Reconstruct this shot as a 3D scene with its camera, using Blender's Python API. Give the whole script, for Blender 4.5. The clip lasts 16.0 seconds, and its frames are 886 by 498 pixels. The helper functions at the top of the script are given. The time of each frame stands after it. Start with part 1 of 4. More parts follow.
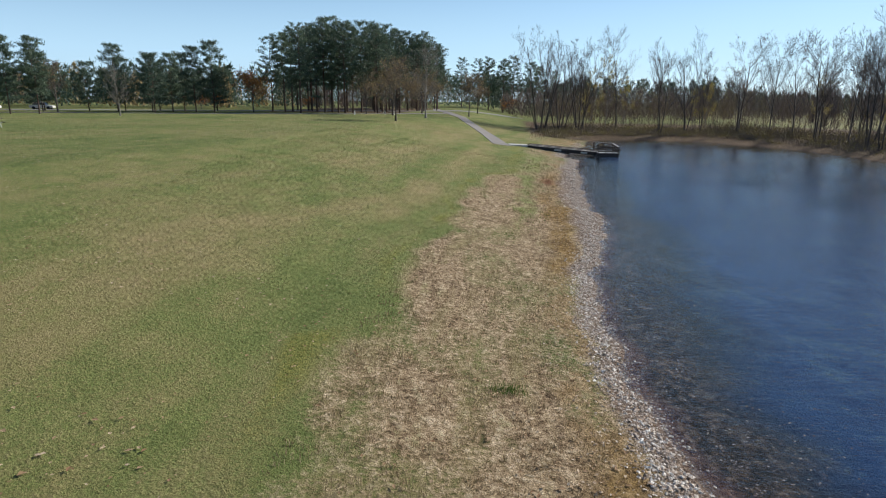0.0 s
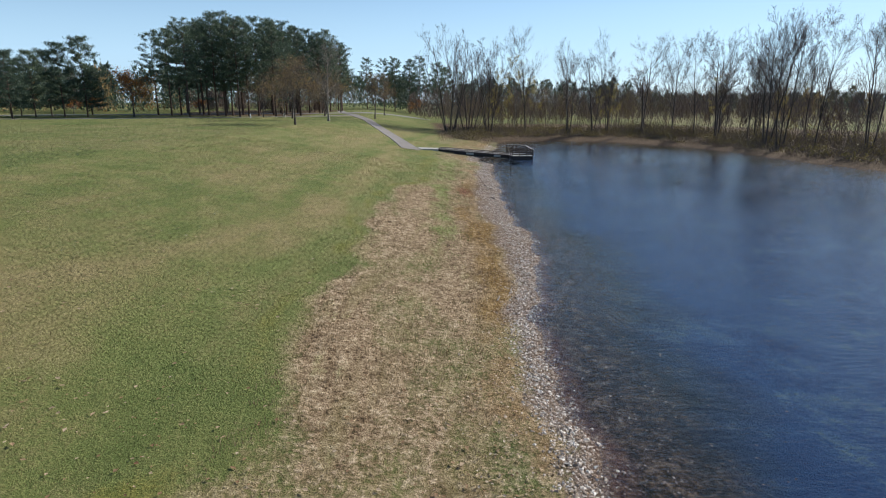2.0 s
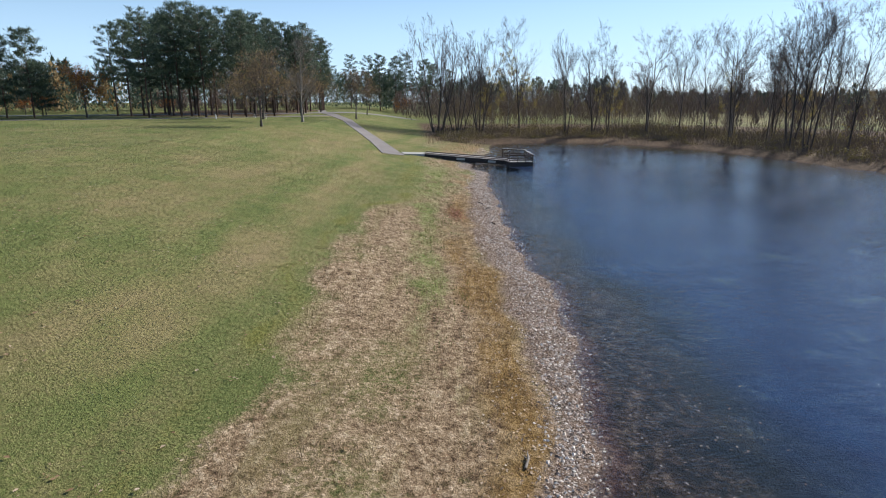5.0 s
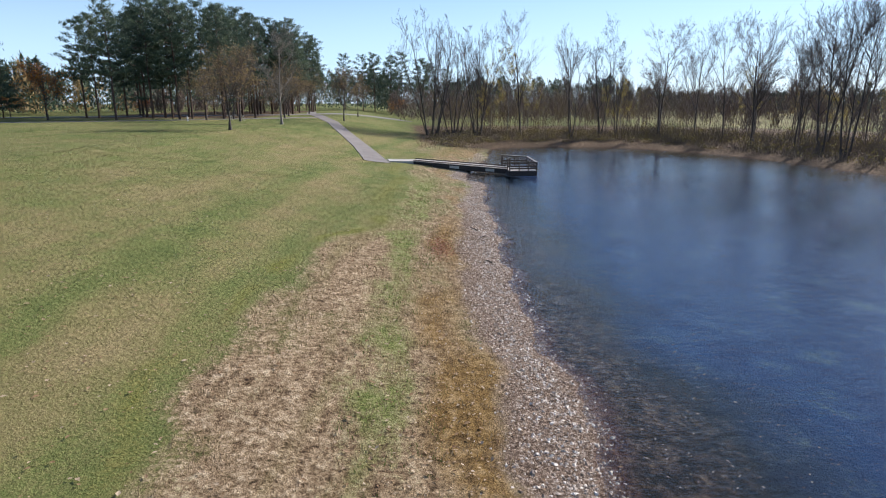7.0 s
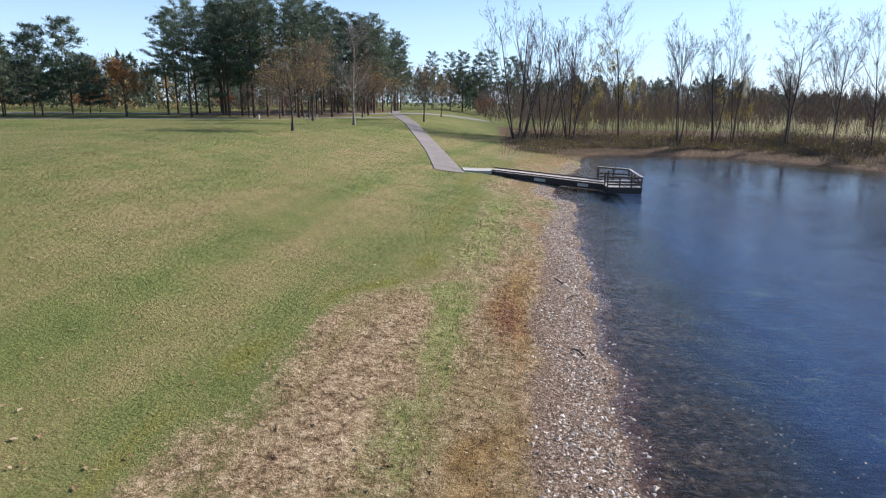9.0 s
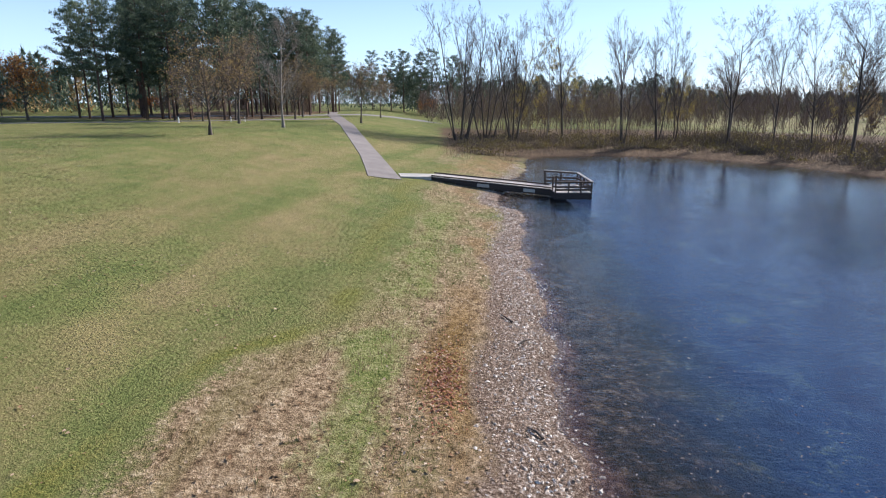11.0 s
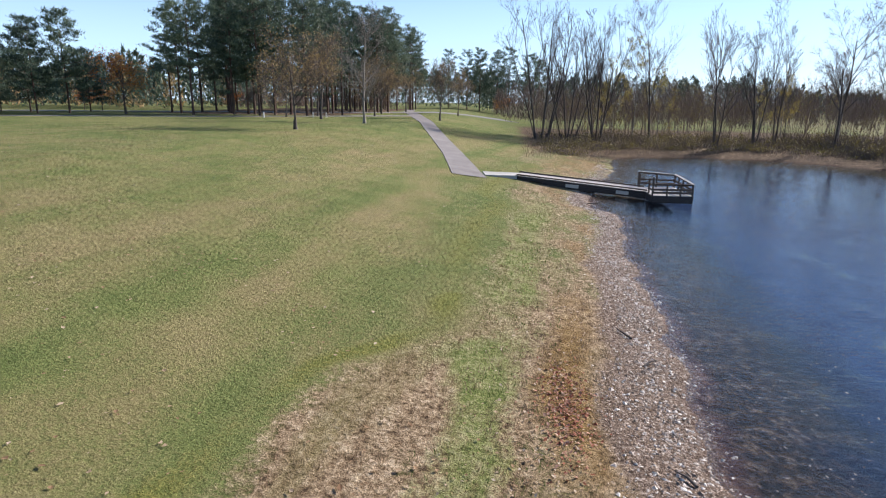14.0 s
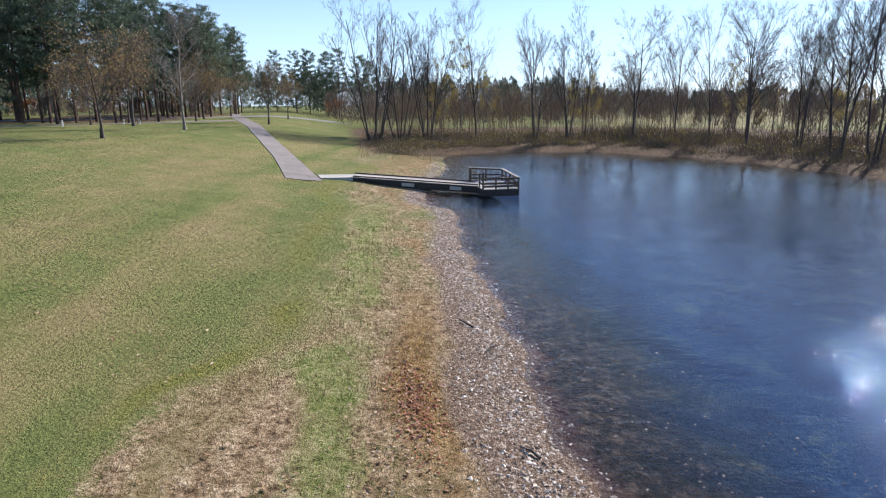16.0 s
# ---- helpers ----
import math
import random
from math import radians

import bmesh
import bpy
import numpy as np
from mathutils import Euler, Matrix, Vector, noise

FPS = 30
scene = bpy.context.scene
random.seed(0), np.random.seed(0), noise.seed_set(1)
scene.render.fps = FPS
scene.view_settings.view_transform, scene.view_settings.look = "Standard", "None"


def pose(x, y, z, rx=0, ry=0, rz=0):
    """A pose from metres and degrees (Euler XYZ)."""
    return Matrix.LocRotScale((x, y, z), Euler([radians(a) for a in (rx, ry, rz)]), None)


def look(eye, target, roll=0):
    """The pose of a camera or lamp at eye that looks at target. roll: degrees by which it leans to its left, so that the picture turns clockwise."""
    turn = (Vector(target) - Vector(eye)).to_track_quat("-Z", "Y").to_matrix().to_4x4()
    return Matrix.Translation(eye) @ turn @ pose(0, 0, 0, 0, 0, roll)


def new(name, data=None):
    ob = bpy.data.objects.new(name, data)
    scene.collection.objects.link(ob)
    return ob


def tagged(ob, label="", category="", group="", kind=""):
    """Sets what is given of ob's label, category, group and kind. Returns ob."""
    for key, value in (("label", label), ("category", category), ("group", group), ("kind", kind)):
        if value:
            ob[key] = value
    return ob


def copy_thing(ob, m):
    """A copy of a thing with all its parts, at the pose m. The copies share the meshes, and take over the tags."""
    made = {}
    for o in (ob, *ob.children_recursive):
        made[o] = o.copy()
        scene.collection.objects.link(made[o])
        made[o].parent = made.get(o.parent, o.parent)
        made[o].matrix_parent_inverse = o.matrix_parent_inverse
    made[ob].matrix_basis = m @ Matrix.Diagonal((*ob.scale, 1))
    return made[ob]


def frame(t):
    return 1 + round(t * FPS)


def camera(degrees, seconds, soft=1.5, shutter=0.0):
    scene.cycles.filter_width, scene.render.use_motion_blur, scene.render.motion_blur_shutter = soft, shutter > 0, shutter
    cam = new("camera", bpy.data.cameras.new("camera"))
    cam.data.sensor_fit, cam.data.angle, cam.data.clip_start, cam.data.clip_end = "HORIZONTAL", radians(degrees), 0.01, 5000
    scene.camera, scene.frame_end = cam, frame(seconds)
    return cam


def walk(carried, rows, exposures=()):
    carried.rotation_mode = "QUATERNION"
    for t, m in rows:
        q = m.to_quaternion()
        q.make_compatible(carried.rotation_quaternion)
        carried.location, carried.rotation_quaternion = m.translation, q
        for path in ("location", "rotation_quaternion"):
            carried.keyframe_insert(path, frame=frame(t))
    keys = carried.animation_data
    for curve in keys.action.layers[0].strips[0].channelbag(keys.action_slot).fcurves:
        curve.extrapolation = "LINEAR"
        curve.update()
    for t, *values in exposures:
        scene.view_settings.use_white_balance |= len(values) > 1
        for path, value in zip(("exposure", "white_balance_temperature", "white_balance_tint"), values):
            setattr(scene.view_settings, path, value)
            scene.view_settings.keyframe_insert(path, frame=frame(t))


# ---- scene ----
cam = camera(73.0, 16.0, soft=1.2)
PATH = [
    (0, (0.601, -0.757, 6.625), (0.557, 1.185, 6.146), 0.4),
    (0.5, (0.721, 0.902, 6.633), (0.79, 2.843, 6.156), 0.3),
    (1, (0.757, 2.342, 6.645), (0.951, 4.275, 6.171), 0.1),
    (1.5, (0.795, 3.441, 6.669), (1.027, 5.37, 6.194), 0.0),
    (2, (0.857, 4.596, 6.699), (1.103, 6.523, 6.224), 0.0),
    (2.5, (0.958, 5.862, 6.704), (1.217, 7.787, 6.228), -0.0),
    (3, (1.076, 7.365, 6.679), (1.345, 9.289, 6.204), -0.0),
    (3.5, (1.25, 8.897, 6.666), (1.528, 10.82, 6.191), -0.0),
    (4, (1.461, 10.575, 6.666), (1.743, 12.497, 6.191), -0.1),
    (4.2, (1.561, 11.306, 6.655), (1.844, 13.228, 6.179), -0.1),
    (6.3, (3.706, 19.391, 6.477), (3.986, 21.313, 5.999), -0.2),
    (6.5, (3.863, 20.23, 6.464), (4.145, 22.153, 5.991), -0.1),
    (7, (4.307, 22.415, 6.494), (4.59, 24.337, 6.02), -0.2),
    (7.5, (4.72, 24.609, 6.532), (5.004, 26.53, 6.056), -0.2),
    (8, (5.179, 26.702, 6.572), (5.405, 28.632, 6.097), -0.1),
    (8.2, (5.359, 27.514, 6.556), (5.514, 29.451, 6.081), 0.0),
    (10.3, (6.797, 35.026, 6.5), (6.749, 36.968, 6.025), 0.55),
    (10.5, (6.845, 35.211, 6.495), (6.859, 37.154, 6.021), 0.35),
    (11, (6.833, 35.286, 6.466), (7.008, 37.222, 5.993), 0.05),
    (11.5, (6.828, 35.437, 6.421), (7.081, 37.364, 5.949), -0.15),
    (12, (6.745, 35.708, 6.327), (6.98, 37.637, 5.856), -0.15),
    (12.5, (6.463, 35.961, 6.286), (6.535, 37.903, 5.814), 0.35),
    (13, (6.142, 36.247, 6.282), (6.128, 38.19, 5.807), 0.45),
    (13.5, (5.877, 36.667, 6.188), (5.842, 38.609, 5.714), 0.45),
    (14, (5.759, 36.87, 6.168), (5.711, 38.812, 5.693), 0.55),
    (14.5, (5.759, 36.933, 6.159), (5.699, 38.875, 5.683), 0.55),
    (15, (5.827, 36.907, 6.165), (5.82, 38.85, 5.689), 0.45),
    (15.5, (5.885, 36.95, 6.12), (6.063, 38.885, 5.649), -0.05),
    (16, (5.883, 36.914, 6.136), (6.349, 38.801, 5.666), -0.55),
]
walk(cam, [(t, look(eye, target, roll)) for t, eye, target, roll in PATH], [(0, 0.40, 6200, 9), (2, 0.40, 6200, 10), (7, 0.63, 6150, 15), (10.5, 0.77, 6150, 17), (16, 0.80, 6100, 16.5)])

# ---------------------------------------------------------------- light
SUN_AZ, SUN_EL = 58.5, 29.5            # degrees right of +y, degrees above the horizon
world = bpy.data.worlds.new("sky")
scene.world = world
world.use_nodes = True
wn, wl = world.node_tree.nodes, world.node_tree.links
sky = wn.new("ShaderNodeTexSky")
sky.sky_type, sky.sun_disc = "NISHITA", False
sky.sun_elevation, sky.sun_rotation = radians(SUN_EL), radians(SUN_AZ)
sky.air_density, sky.dust_density, sky.ozone_density = 1.0, 0.10, 3.6
veil = wn.new("ShaderNodeMix")              # thin high haze that evens out the clear sky
veil.data_type = "RGBA"
up = wn.new("ShaderNodeSeparateXYZ")
wl.new(wn.new("ShaderNodeTexCoord").outputs["Generated"], up.inputs[0])
thin = wn.new("ShaderNodeMapRange")          # the haze thins out towards the zenith
thin.inputs[1].default_value, thin.inputs[2].default_value, thin.inputs[3].default_value, thin.inputs[4].default_value = 0.07, 0.22, 0.64, 0.0
wl.new(up.outputs[2], thin.inputs[0])
wl.new(thin.outputs[0], veil.inputs[0])
veil.inputs[7].default_value = (5.3, 7.7, 9.9, 1)
wl.new(sky.outputs[0], veil.inputs[6])
wl.new(veil.outputs[2], wn["Background"].inputs[0])
wn["Background"].inputs[1].default_value = 0.085

sun = new("sun", bpy.data.lights.new("sun", "SUN"))
sun.data.energy, sun.data.angle, sun.data.color = 5.0, radians(0.6), (1.0, 0.94, 0.84)
sd = Vector((math.sin(radians(SUN_AZ)) * math.cos(radians(SUN_EL)), math.cos(radians(SUN_AZ)) * math.cos(radians(SUN_EL)), math.sin(radians(SUN_EL))))
sun.matrix_world = look(sd * 100, (0, 0, 0))

# ---------------------------------------------------------------- materials


def nodes_of(name, rough=0.8, spec=0.3):
    m = bpy.data.materials.new(name)
    m.use_nodes = True
    n, l = m.node_tree.nodes, m.node_tree.links
    b = n["Principled BSDF"]
    b.inputs["Roughness"].default_value = rough
    b.inputs["Specular IOR Level"].default_value = spec
    return m, n, l, b


def noise_node(n, l, co, scale, detail=4, rough=0.6, stretch=None):
    t = n.new("ShaderNodeTexNoise")
    t.inputs["Scale"].default_value, t.inputs["Detail"].default_value, t.inputs["Roughness"].default_value = scale, detail, rough
    if stretch:
        mp = n.new("ShaderNodeMapping")
        mp.inputs["Scale"].default_value = stretch
        l.new(co, mp.inputs[0])
        co = mp.outputs[0]
    l.new(co, t.inputs["Vector"])
    return t.outputs["Fac"]


def ramp(n, l, fac, stops):
    r = n.new("ShaderNodeValToRGB")
    while len(r.color_ramp.elements) < len(stops):
        r.color_ramp.elements.new(0.5)
    for e, (p, c) in zip(r.color_ramp.elements, stops):
        e.position, e.color = p, (*c, 1) if len(c) == 3 else c
    l.new(fac, r.inputs[0])
    return r.outputs[0]


def grey(v):
    return (v, v, v)


def mixc(n, l, fac, a, b, mode="MIX"):
    x = n.new("ShaderNodeMix")
    x.data_type, x.blend_type = "RGBA", mode
    for s, v in ((x.inputs[0], fac), (x.inputs[6], a), (x.inputs[7], b)):
        if isinstance(v, (int, float)):
            s.default_value = v
        elif isinstance(v, tuple):
            s.default_value = (*v, 1)
        else:
            l.new(v, s)
    return x.outputs[2]


def math_node(n, l, op, a, b=0.0):
    x = n.new("ShaderNodeMath")
    x.operation = op
    for s, v in zip(x.inputs, (a, b)):
        if isinstance(v, (int, float)):
            s.default_value = v
        else:
            l.new(v, s)
    return x.outputs[0]


def bump(n, l, b, height, strength, dist):
    x = n.new("ShaderNodeBump")
    x.inputs["Strength"].default_value, x.inputs["Distance"].default_value = strength, dist
    l.new(height, x.inputs["Height"])
    l.new(x.outputs[0], b.inputs["Normal"])
    return x.outputs[0]


def leafy(name, stops, rough=0.7, trans=0.25):
    """Leaves or needles, varied from piece to piece and from tree to tree."""
    m, n, l, b = nodes_of(name, rough, 0.25)
    g = n.new("ShaderNodeNewGeometry")
    o = n.new("ShaderNodeObjectInfo")
    f = math_node(n, l, "ADD", math_node(n, l, "MULTIPLY", g.outputs["Random Per Island"], 0.7), math_node(n, l, "MULTIPLY", o.outputs["Random"], 0.3))
    c = ramp(n, l, f, stops)
    l.new(c, b.inputs["Base Color"])
    t = n.new("ShaderNodeBsdfTranslucent")
    l.new(c, t.inputs[0])
    x = n.new("ShaderNodeMixShader")
    x.inputs[0].default_value = trans
    l.new(b.outputs[0], x.inputs[1])
    l.new(t.outputs[0], x.inputs[2])
    l.new(x.outputs[0], n["Material Output"].inputs[0])
    return m


def barky(name, a, b2, scale=6.0):
    m, n, l, b = nodes_of(name, 0.9, 0.2)
    co = n.new("ShaderNodeTexCoord").outputs["Object"]
    f = noise_node(n, l, co, scale, 6, 0.7, (1, 1, 0.25))
    o = n.new("ShaderNodeObjectInfo")
    c = mixc(n, l, math_node(n, l, "MULTIPLY", o.outputs["Random"], 0.35), ramp(n, l, f, ((0.3, a), (0.7, b2))), a)
    l.new(c, b.inputs["Base Color"])
    bump(n, l, b, f, 0.6, 0.03)
    return m


M_BARK = barky("grey_bark", (0.050, 0.042, 0.037), (0.15, 0.127, 0.11))
M_PALEBARK = barky("pale_bark", (0.15, 0.13, 0.11), (0.33, 0.295, 0.25))
M_PINEBARK = barky("pine_bark", (0.05, 0.036, 0.03), (0.17, 0.11, 0.085), 4.0)
M_TWIG = barky("twig_bark", (0.105, 0.088, 0.082), (0.215, 0.182, 0.170), 3.0)
M_THICKET = barky("thicket_twig_bark", (0.145, 0.105, 0.085), (0.27, 0.205, 0.165), 3.0)
M_TWIGRED = barky("reddish_twig_bark", (0.12, 0.092, 0.075), (0.23, 0.18, 0.145), 3.0)
M_NEEDLE = leafy("pine_needles", ((0.0, (0.032, 0.056, 0.046)), (0.5, (0.072, 0.108, 0.072)), (1.0, (0.20, 0.235, 0.135))), 0.45, 0.35)
# far needles: paler and greyer, distance haze put into the colour
M_HAZENEEDLE = leafy("haze_greyed_conifer_needles", ((0.0, (0.060, 0.080, 0.064)), (0.5, (0.095, 0.118, 0.088)), (1.0, (0.15, 0.165, 0.11))), 0.7, 0.25)
M_RUST = leafy("rust_leaves", ((0.0, (0.22, 0.145, 0.06)), (0.5, (0.38, 0.27, 0.12)), (1.0, (0.52, 0.40, 0.21))))
M_ORANGE = leafy("orange_leaves", ((0.0, (0.33, 0.075, 0.02)), (0.5, (0.52, 0.17, 0.03)), (1.0, (0.60, 0.32, 0.06))))
M_BUD = leafy("pinkish_buds", ((0.0, (0.26, 0.18, 0.15)), (0.5, (0.38, 0.29, 0.25)), (1.0, (0.52, 0.42, 0.36))))
M_YELLOW = leafy("yellow_leaves", ((0.0, (0.30, 0.21, 0.045)), (0.5, (0.44, 0.33, 0.08)), (1.0, (0.34, 0.33, 0.09))))
M_OLIVE = leafy("olive_leaves", ((0.0, (0.13, 0.105, 0.04)), (0.5, (0.23, 0.19, 0.065)), (1.0, (0.34, 0.27, 0.09))))
M_STRAW = leafy("dry_straw", ((0.0, (0.14, 0.095, 0.045)), (0.5, (0.31, 0.23, 0.13)), (1.0, (0.54, 0.43, 0.28))))
M_LITTER = leafy("fallen_leaves", ((0.0, (0.16, 0.075, 0.035)), (0.45, (0.30, 0.19, 0.10)), (0.8, (0.48, 0.37, 0.25)), (1.0, (0.62, 0.52, 0.40))), 0.75, 0.1)
M_REDLITTER = leafy("red_fallen_leaves", ((0.0, (0.18, 0.05, 0.025)), (0.5, (0.30, 0.10, 0.05)), (1.0, (0.50, 0.32, 0.22))), 0.75, 0.1)
M_SUNK = leafy("sunken_leaves", ((0.0, (0.06, 0.04, 0.03)), (0.6, (0.16, 0.11, 0.085)), (1.0, (0.36, 0.30, 0.25))), 0.8, 0.05)
M_BLADE = leafy("grass_blades", ((0.0, (0.090, 0.10, 0.030)), (0.5, (0.175, 0.165, 0.058)), (1.0, (0.34, 0.27, 0.14))), 0.6, 0.2)
M_BRUSH = barky("dry_brush", (0.125, 0.097, 0.077), (0.26, 0.205, 0.16), 3.0)
M_WEED = leafy("green_weeds", ((0.0, (0.065, 0.115, 0.020)), (0.6, (0.12, 0.19, 0.035)), (1.0, (0.28, 0.28, 0.11))), 0.6, 0.2)


def stony():
    m, n, l, b = nodes_of("shore_stones", 0.75, 0.35)
    g = n.new("ShaderNodeNewGeometry")
    c = ramp(n, l, g.outputs["Random Per Island"], ((0.0, (0.11, 0.075, 0.05)), (0.32, (0.32, 0.235, 0.17)), (0.6, (0.60, 0.50, 0.40)), (0.9, (0.88, 0.81, 0.71))))
    co = n.new("ShaderNodeTexCoord").outputs["Object"]
    f = noise_node(n, l, co, 60, 3)
    l.new(mixc(n, l, 0.2, c, ramp(n, l, f, ((0.3, (0.09, 0.07, 0.055)), (0.75, (0.62, 0.54, 0.45)))), "MIX"), b.inputs["Base Color"])
    return m


M_STONE = stony()


def ground_material():
    m, n, l, b = nodes_of("grass_and_shore_ground", 0.95, 0.1)
    co = n.new("ShaderNodeTexCoord").outputs["Object"]

    def attr(k):
        a = n.new("ShaderNodeAttribute")
        a.attribute_name = k
        return a.outputs["Fac"]

    def centred(v, k):
        return math_node(n, l, "MULTIPLY", math_node(n, l, "SUBTRACT", v, 0.5), k)

    def add(*vs):
        out = vs[0]
        for v in vs[1:]:
            out = math_node(n, l, "ADD", out, v)
        return out
    shore = attr("shore")
    fine = noise_node(n, l, co, 30, 4, 0.8)
    tuft = noise_node(n, l, co, 9, 5, 0.75)
    clod = noise_node(n, l, co, 3.2, 5, 0.7)
    patch = noise_node(n, l, co, 0.55, 6, 0.65)
    broad = noise_node(n, l, co, 0.13, 4, 0.6)
    # mowing runs along the water: a frame of its own, across and along the shore
    xyz = n.new("ShaderNodeSeparateXYZ")
    l.new(co, xyz.inputs[0])
    run = n.new("ShaderNodeCombineXYZ")
    l.new(shore, run.inputs[0])
    l.new(math_node(n, l, "MULTIPLY", xyz.outputs[1], 0.13), run.inputs[1])
    mow = noise_node(n, l, run.outputs[0], 0.85, 5, 0.6)
    rake = noise_node(n, l, run.outputs[0], 3.4, 4, 0.65)
    ragged = add(centred(patch, 1.0), centred(tuft, 0.8), centred(rake, 0.5))

    def cover(base, key, colour, lo=0.36, hi=0.64, rag=1.0):
        f = add(attr(key), math_node(n, l, "MULTIPLY", ragged, rag))
        return mixc(n, l, ramp(n, l, f, ((lo, grey(0)), (hi, grey(1)))), base, colour)
    # mown turf: from green through olive to thin straw, in long runs and patches
    tone = add(math_node(n, l, "MULTIPLY", tuft, 0.30), math_node(n, l, "MULTIPLY", patch, 0.25), math_node(n, l, "MULTIPLY", mow, 0.25), math_node(n, l, "MULTIPLY", broad, 0.20), attr("parched"))
    turf = ramp(n, l, tone, ((0.36, (0.092, 0.124, 0.034)), (0.46, (0.146, 0.163, 0.052)), (0.55, (0.205, 0.182, 0.074)), (0.66, (0.265, 0.205, 0.102)), (0.80, (0.35, 0.26, 0.145))))
    straw = ramp(n, l, add(math_node(n, l, "MULTIPLY", clod, 0.35), math_node(n, l, "MULTIPLY", tuft, 0.50), math_node(n, l, "MULTIPLY", rake, 0.15)),
                 ((0.40, (0.050, 0.032, 0.018)), (0.45, (0.170, 0.112, 0.062)), (0.52, (0.325, 0.235, 0.140)), (0.62, (0.58, 0.46, 0.31))))
    straw = mixc(n, l, ramp(n, l, mow, ((0.50, grey(0)), (0.66, grey(0.55)))), straw, (0.17, 0.15, 0.055))
    base = cover(turf, "dryness", straw, 0.30, 0.80, 1.2)
    weeds = ramp(n, l, add(math_node(n, l, "MULTIPLY", tuft, 0.6), math_node(n, l, "MULTIPLY", clod, 0.4)), ((0.36, (0.058, 0.085, 0.018)), (0.48, (0.155, 0.178, 0.050)), (0.62, (0.33, 0.30, 0.15))))
    base = cover(base, "weedy", weeds, 0.30, 0.95, 2.2)
    base = cover(base, "lush", ramp(n, l, tuft, ((0.35, (0.100, 0.120, 0.028)), (0.65, (0.215, 0.20, 0.055)))), 0.35, 1.0, 1.0)
    rust = ramp(n, l, add(math_node(n, l, "MULTIPLY", clod, 0.6), math_node(n, l, "MULTIPLY", rake, 0.4)), ((0.36, (0.080, 0.046, 0.016)), (0.5, (0.205, 0.125, 0.042)), (0.64, (0.36, 0.25, 0.12))))
    base = cover(base, "rusty", rust, 0.30, 0.90, 1.2)
    grit = ramp(n, l, noise_node(n, l, co, 13, 5, 0.85), ((0.36, (0.045, 0.030, 0.022)), (0.47, (0.135, 0.092, 0.064)), (0.56, (0.28, 0.205, 0.15)), (0.66, (0.66, 0.58, 0.49))))
    base = cover(base, "gritty", grit, 0.36, 0.70, 1.0)
    # wooded bank: leaf litter and bare earth
    litter = ramp(n, l, clod, ((0.3, (0.050, 0.034, 0.022)), (0.5, (0.120, 0.080, 0.048)), (0.7, (0.235, 0.17, 0.10))))
    base = cover(base, "woodland", litter, 0.35, 0.65)
    # pond bed: reddish leaf mud at the edge, brown silt, then open water's blue painted on, with pale weed
    bed = ramp(n, l, add(math_node(n, l, "MULTIPLY", clod, 0.6), math_node(n, l, "MULTIPLY", tuft, 0.4)), ((0.44, (0.014, 0.011, 0.007)), (0.53, (0.052, 0.035, 0.021)), (0.65, (0.20, 0.14, 0.095))))
    rim = n.new("ShaderNodeMapRange")
    rim.inputs[1].default_value, rim.inputs[2].default_value = -0.8, -0.05
    l.new(add(shore, centred(patch, 0.9)), rim.inputs[0])
    bed = mixc(n, l, math_node(n, l, "MULTIPLY", rim.outputs[0], 0.5), bed, ramp(n, l, tuft, ((0.40, (0.070, 0.022, 0.022)), (0.64, (0.28, 0.13, 0.11)))))
    # bed colour stands in for the sky blue that open water returns
    water_blue = ramp(n, l, add(math_node(n, l, "MULTIPLY", patch, 0.55), math_node(n, l, "MULTIPLY", tuft, 0.45)), ((0.40, (0.004, 0.021, 0.080)), (0.54, (0.008, 0.040, 0.120)), (0.64, (0.070, 0.115, 0.125))))
    weed = ramp(n, l, add(math_node(n, l, "MULTIPLY", patch, 0.5), math_node(n, l, "MULTIPLY", tuft, 0.5)), ((0.42, (0.006, 0.010, 0.014)), (0.54, (0.016, 0.022, 0.024)), (0.66, (0.075, 0.085, 0.070))))
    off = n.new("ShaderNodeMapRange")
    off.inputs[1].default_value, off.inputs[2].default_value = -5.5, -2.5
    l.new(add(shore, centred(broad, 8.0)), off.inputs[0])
    water_blue = mixc(n, l, off.outputs[0], water_blue, weed)
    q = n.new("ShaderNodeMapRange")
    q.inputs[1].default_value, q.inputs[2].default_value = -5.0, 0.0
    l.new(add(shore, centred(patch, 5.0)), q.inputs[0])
    under = mixc(n, l, ramp(n, l, q.outputs[0], ((0.30, grey(0)), (0.80, grey(1)))), water_blue, bed)
    w = n.new("ShaderNodeMapRange")
    w.inputs[1].default_value, w.inputs[2].default_value = -0.35, 0.1
    l.new(add(shore, math_node(n, l, "MULTIPLY", ragged, 0.6)), w.inputs[0])
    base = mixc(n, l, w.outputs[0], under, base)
    # grain of blades and crumbs
    base = mixc(n, l, 0.50, base, ramp(n, l, fine, ((0.34, grey(0.25)), (0.5, grey(1.0)), (0.66, grey(2.1)))), "MULTIPLY")
    l.new(base, b.inputs["Base Color"])
    h = add(math_node(n, l, "MULTIPLY", fine, 0.35), tuft, math_node(n, l, "MULTIPLY", clod, 0.8))
    bump(n, l, b, h, 1.0, 0.09)
    return m


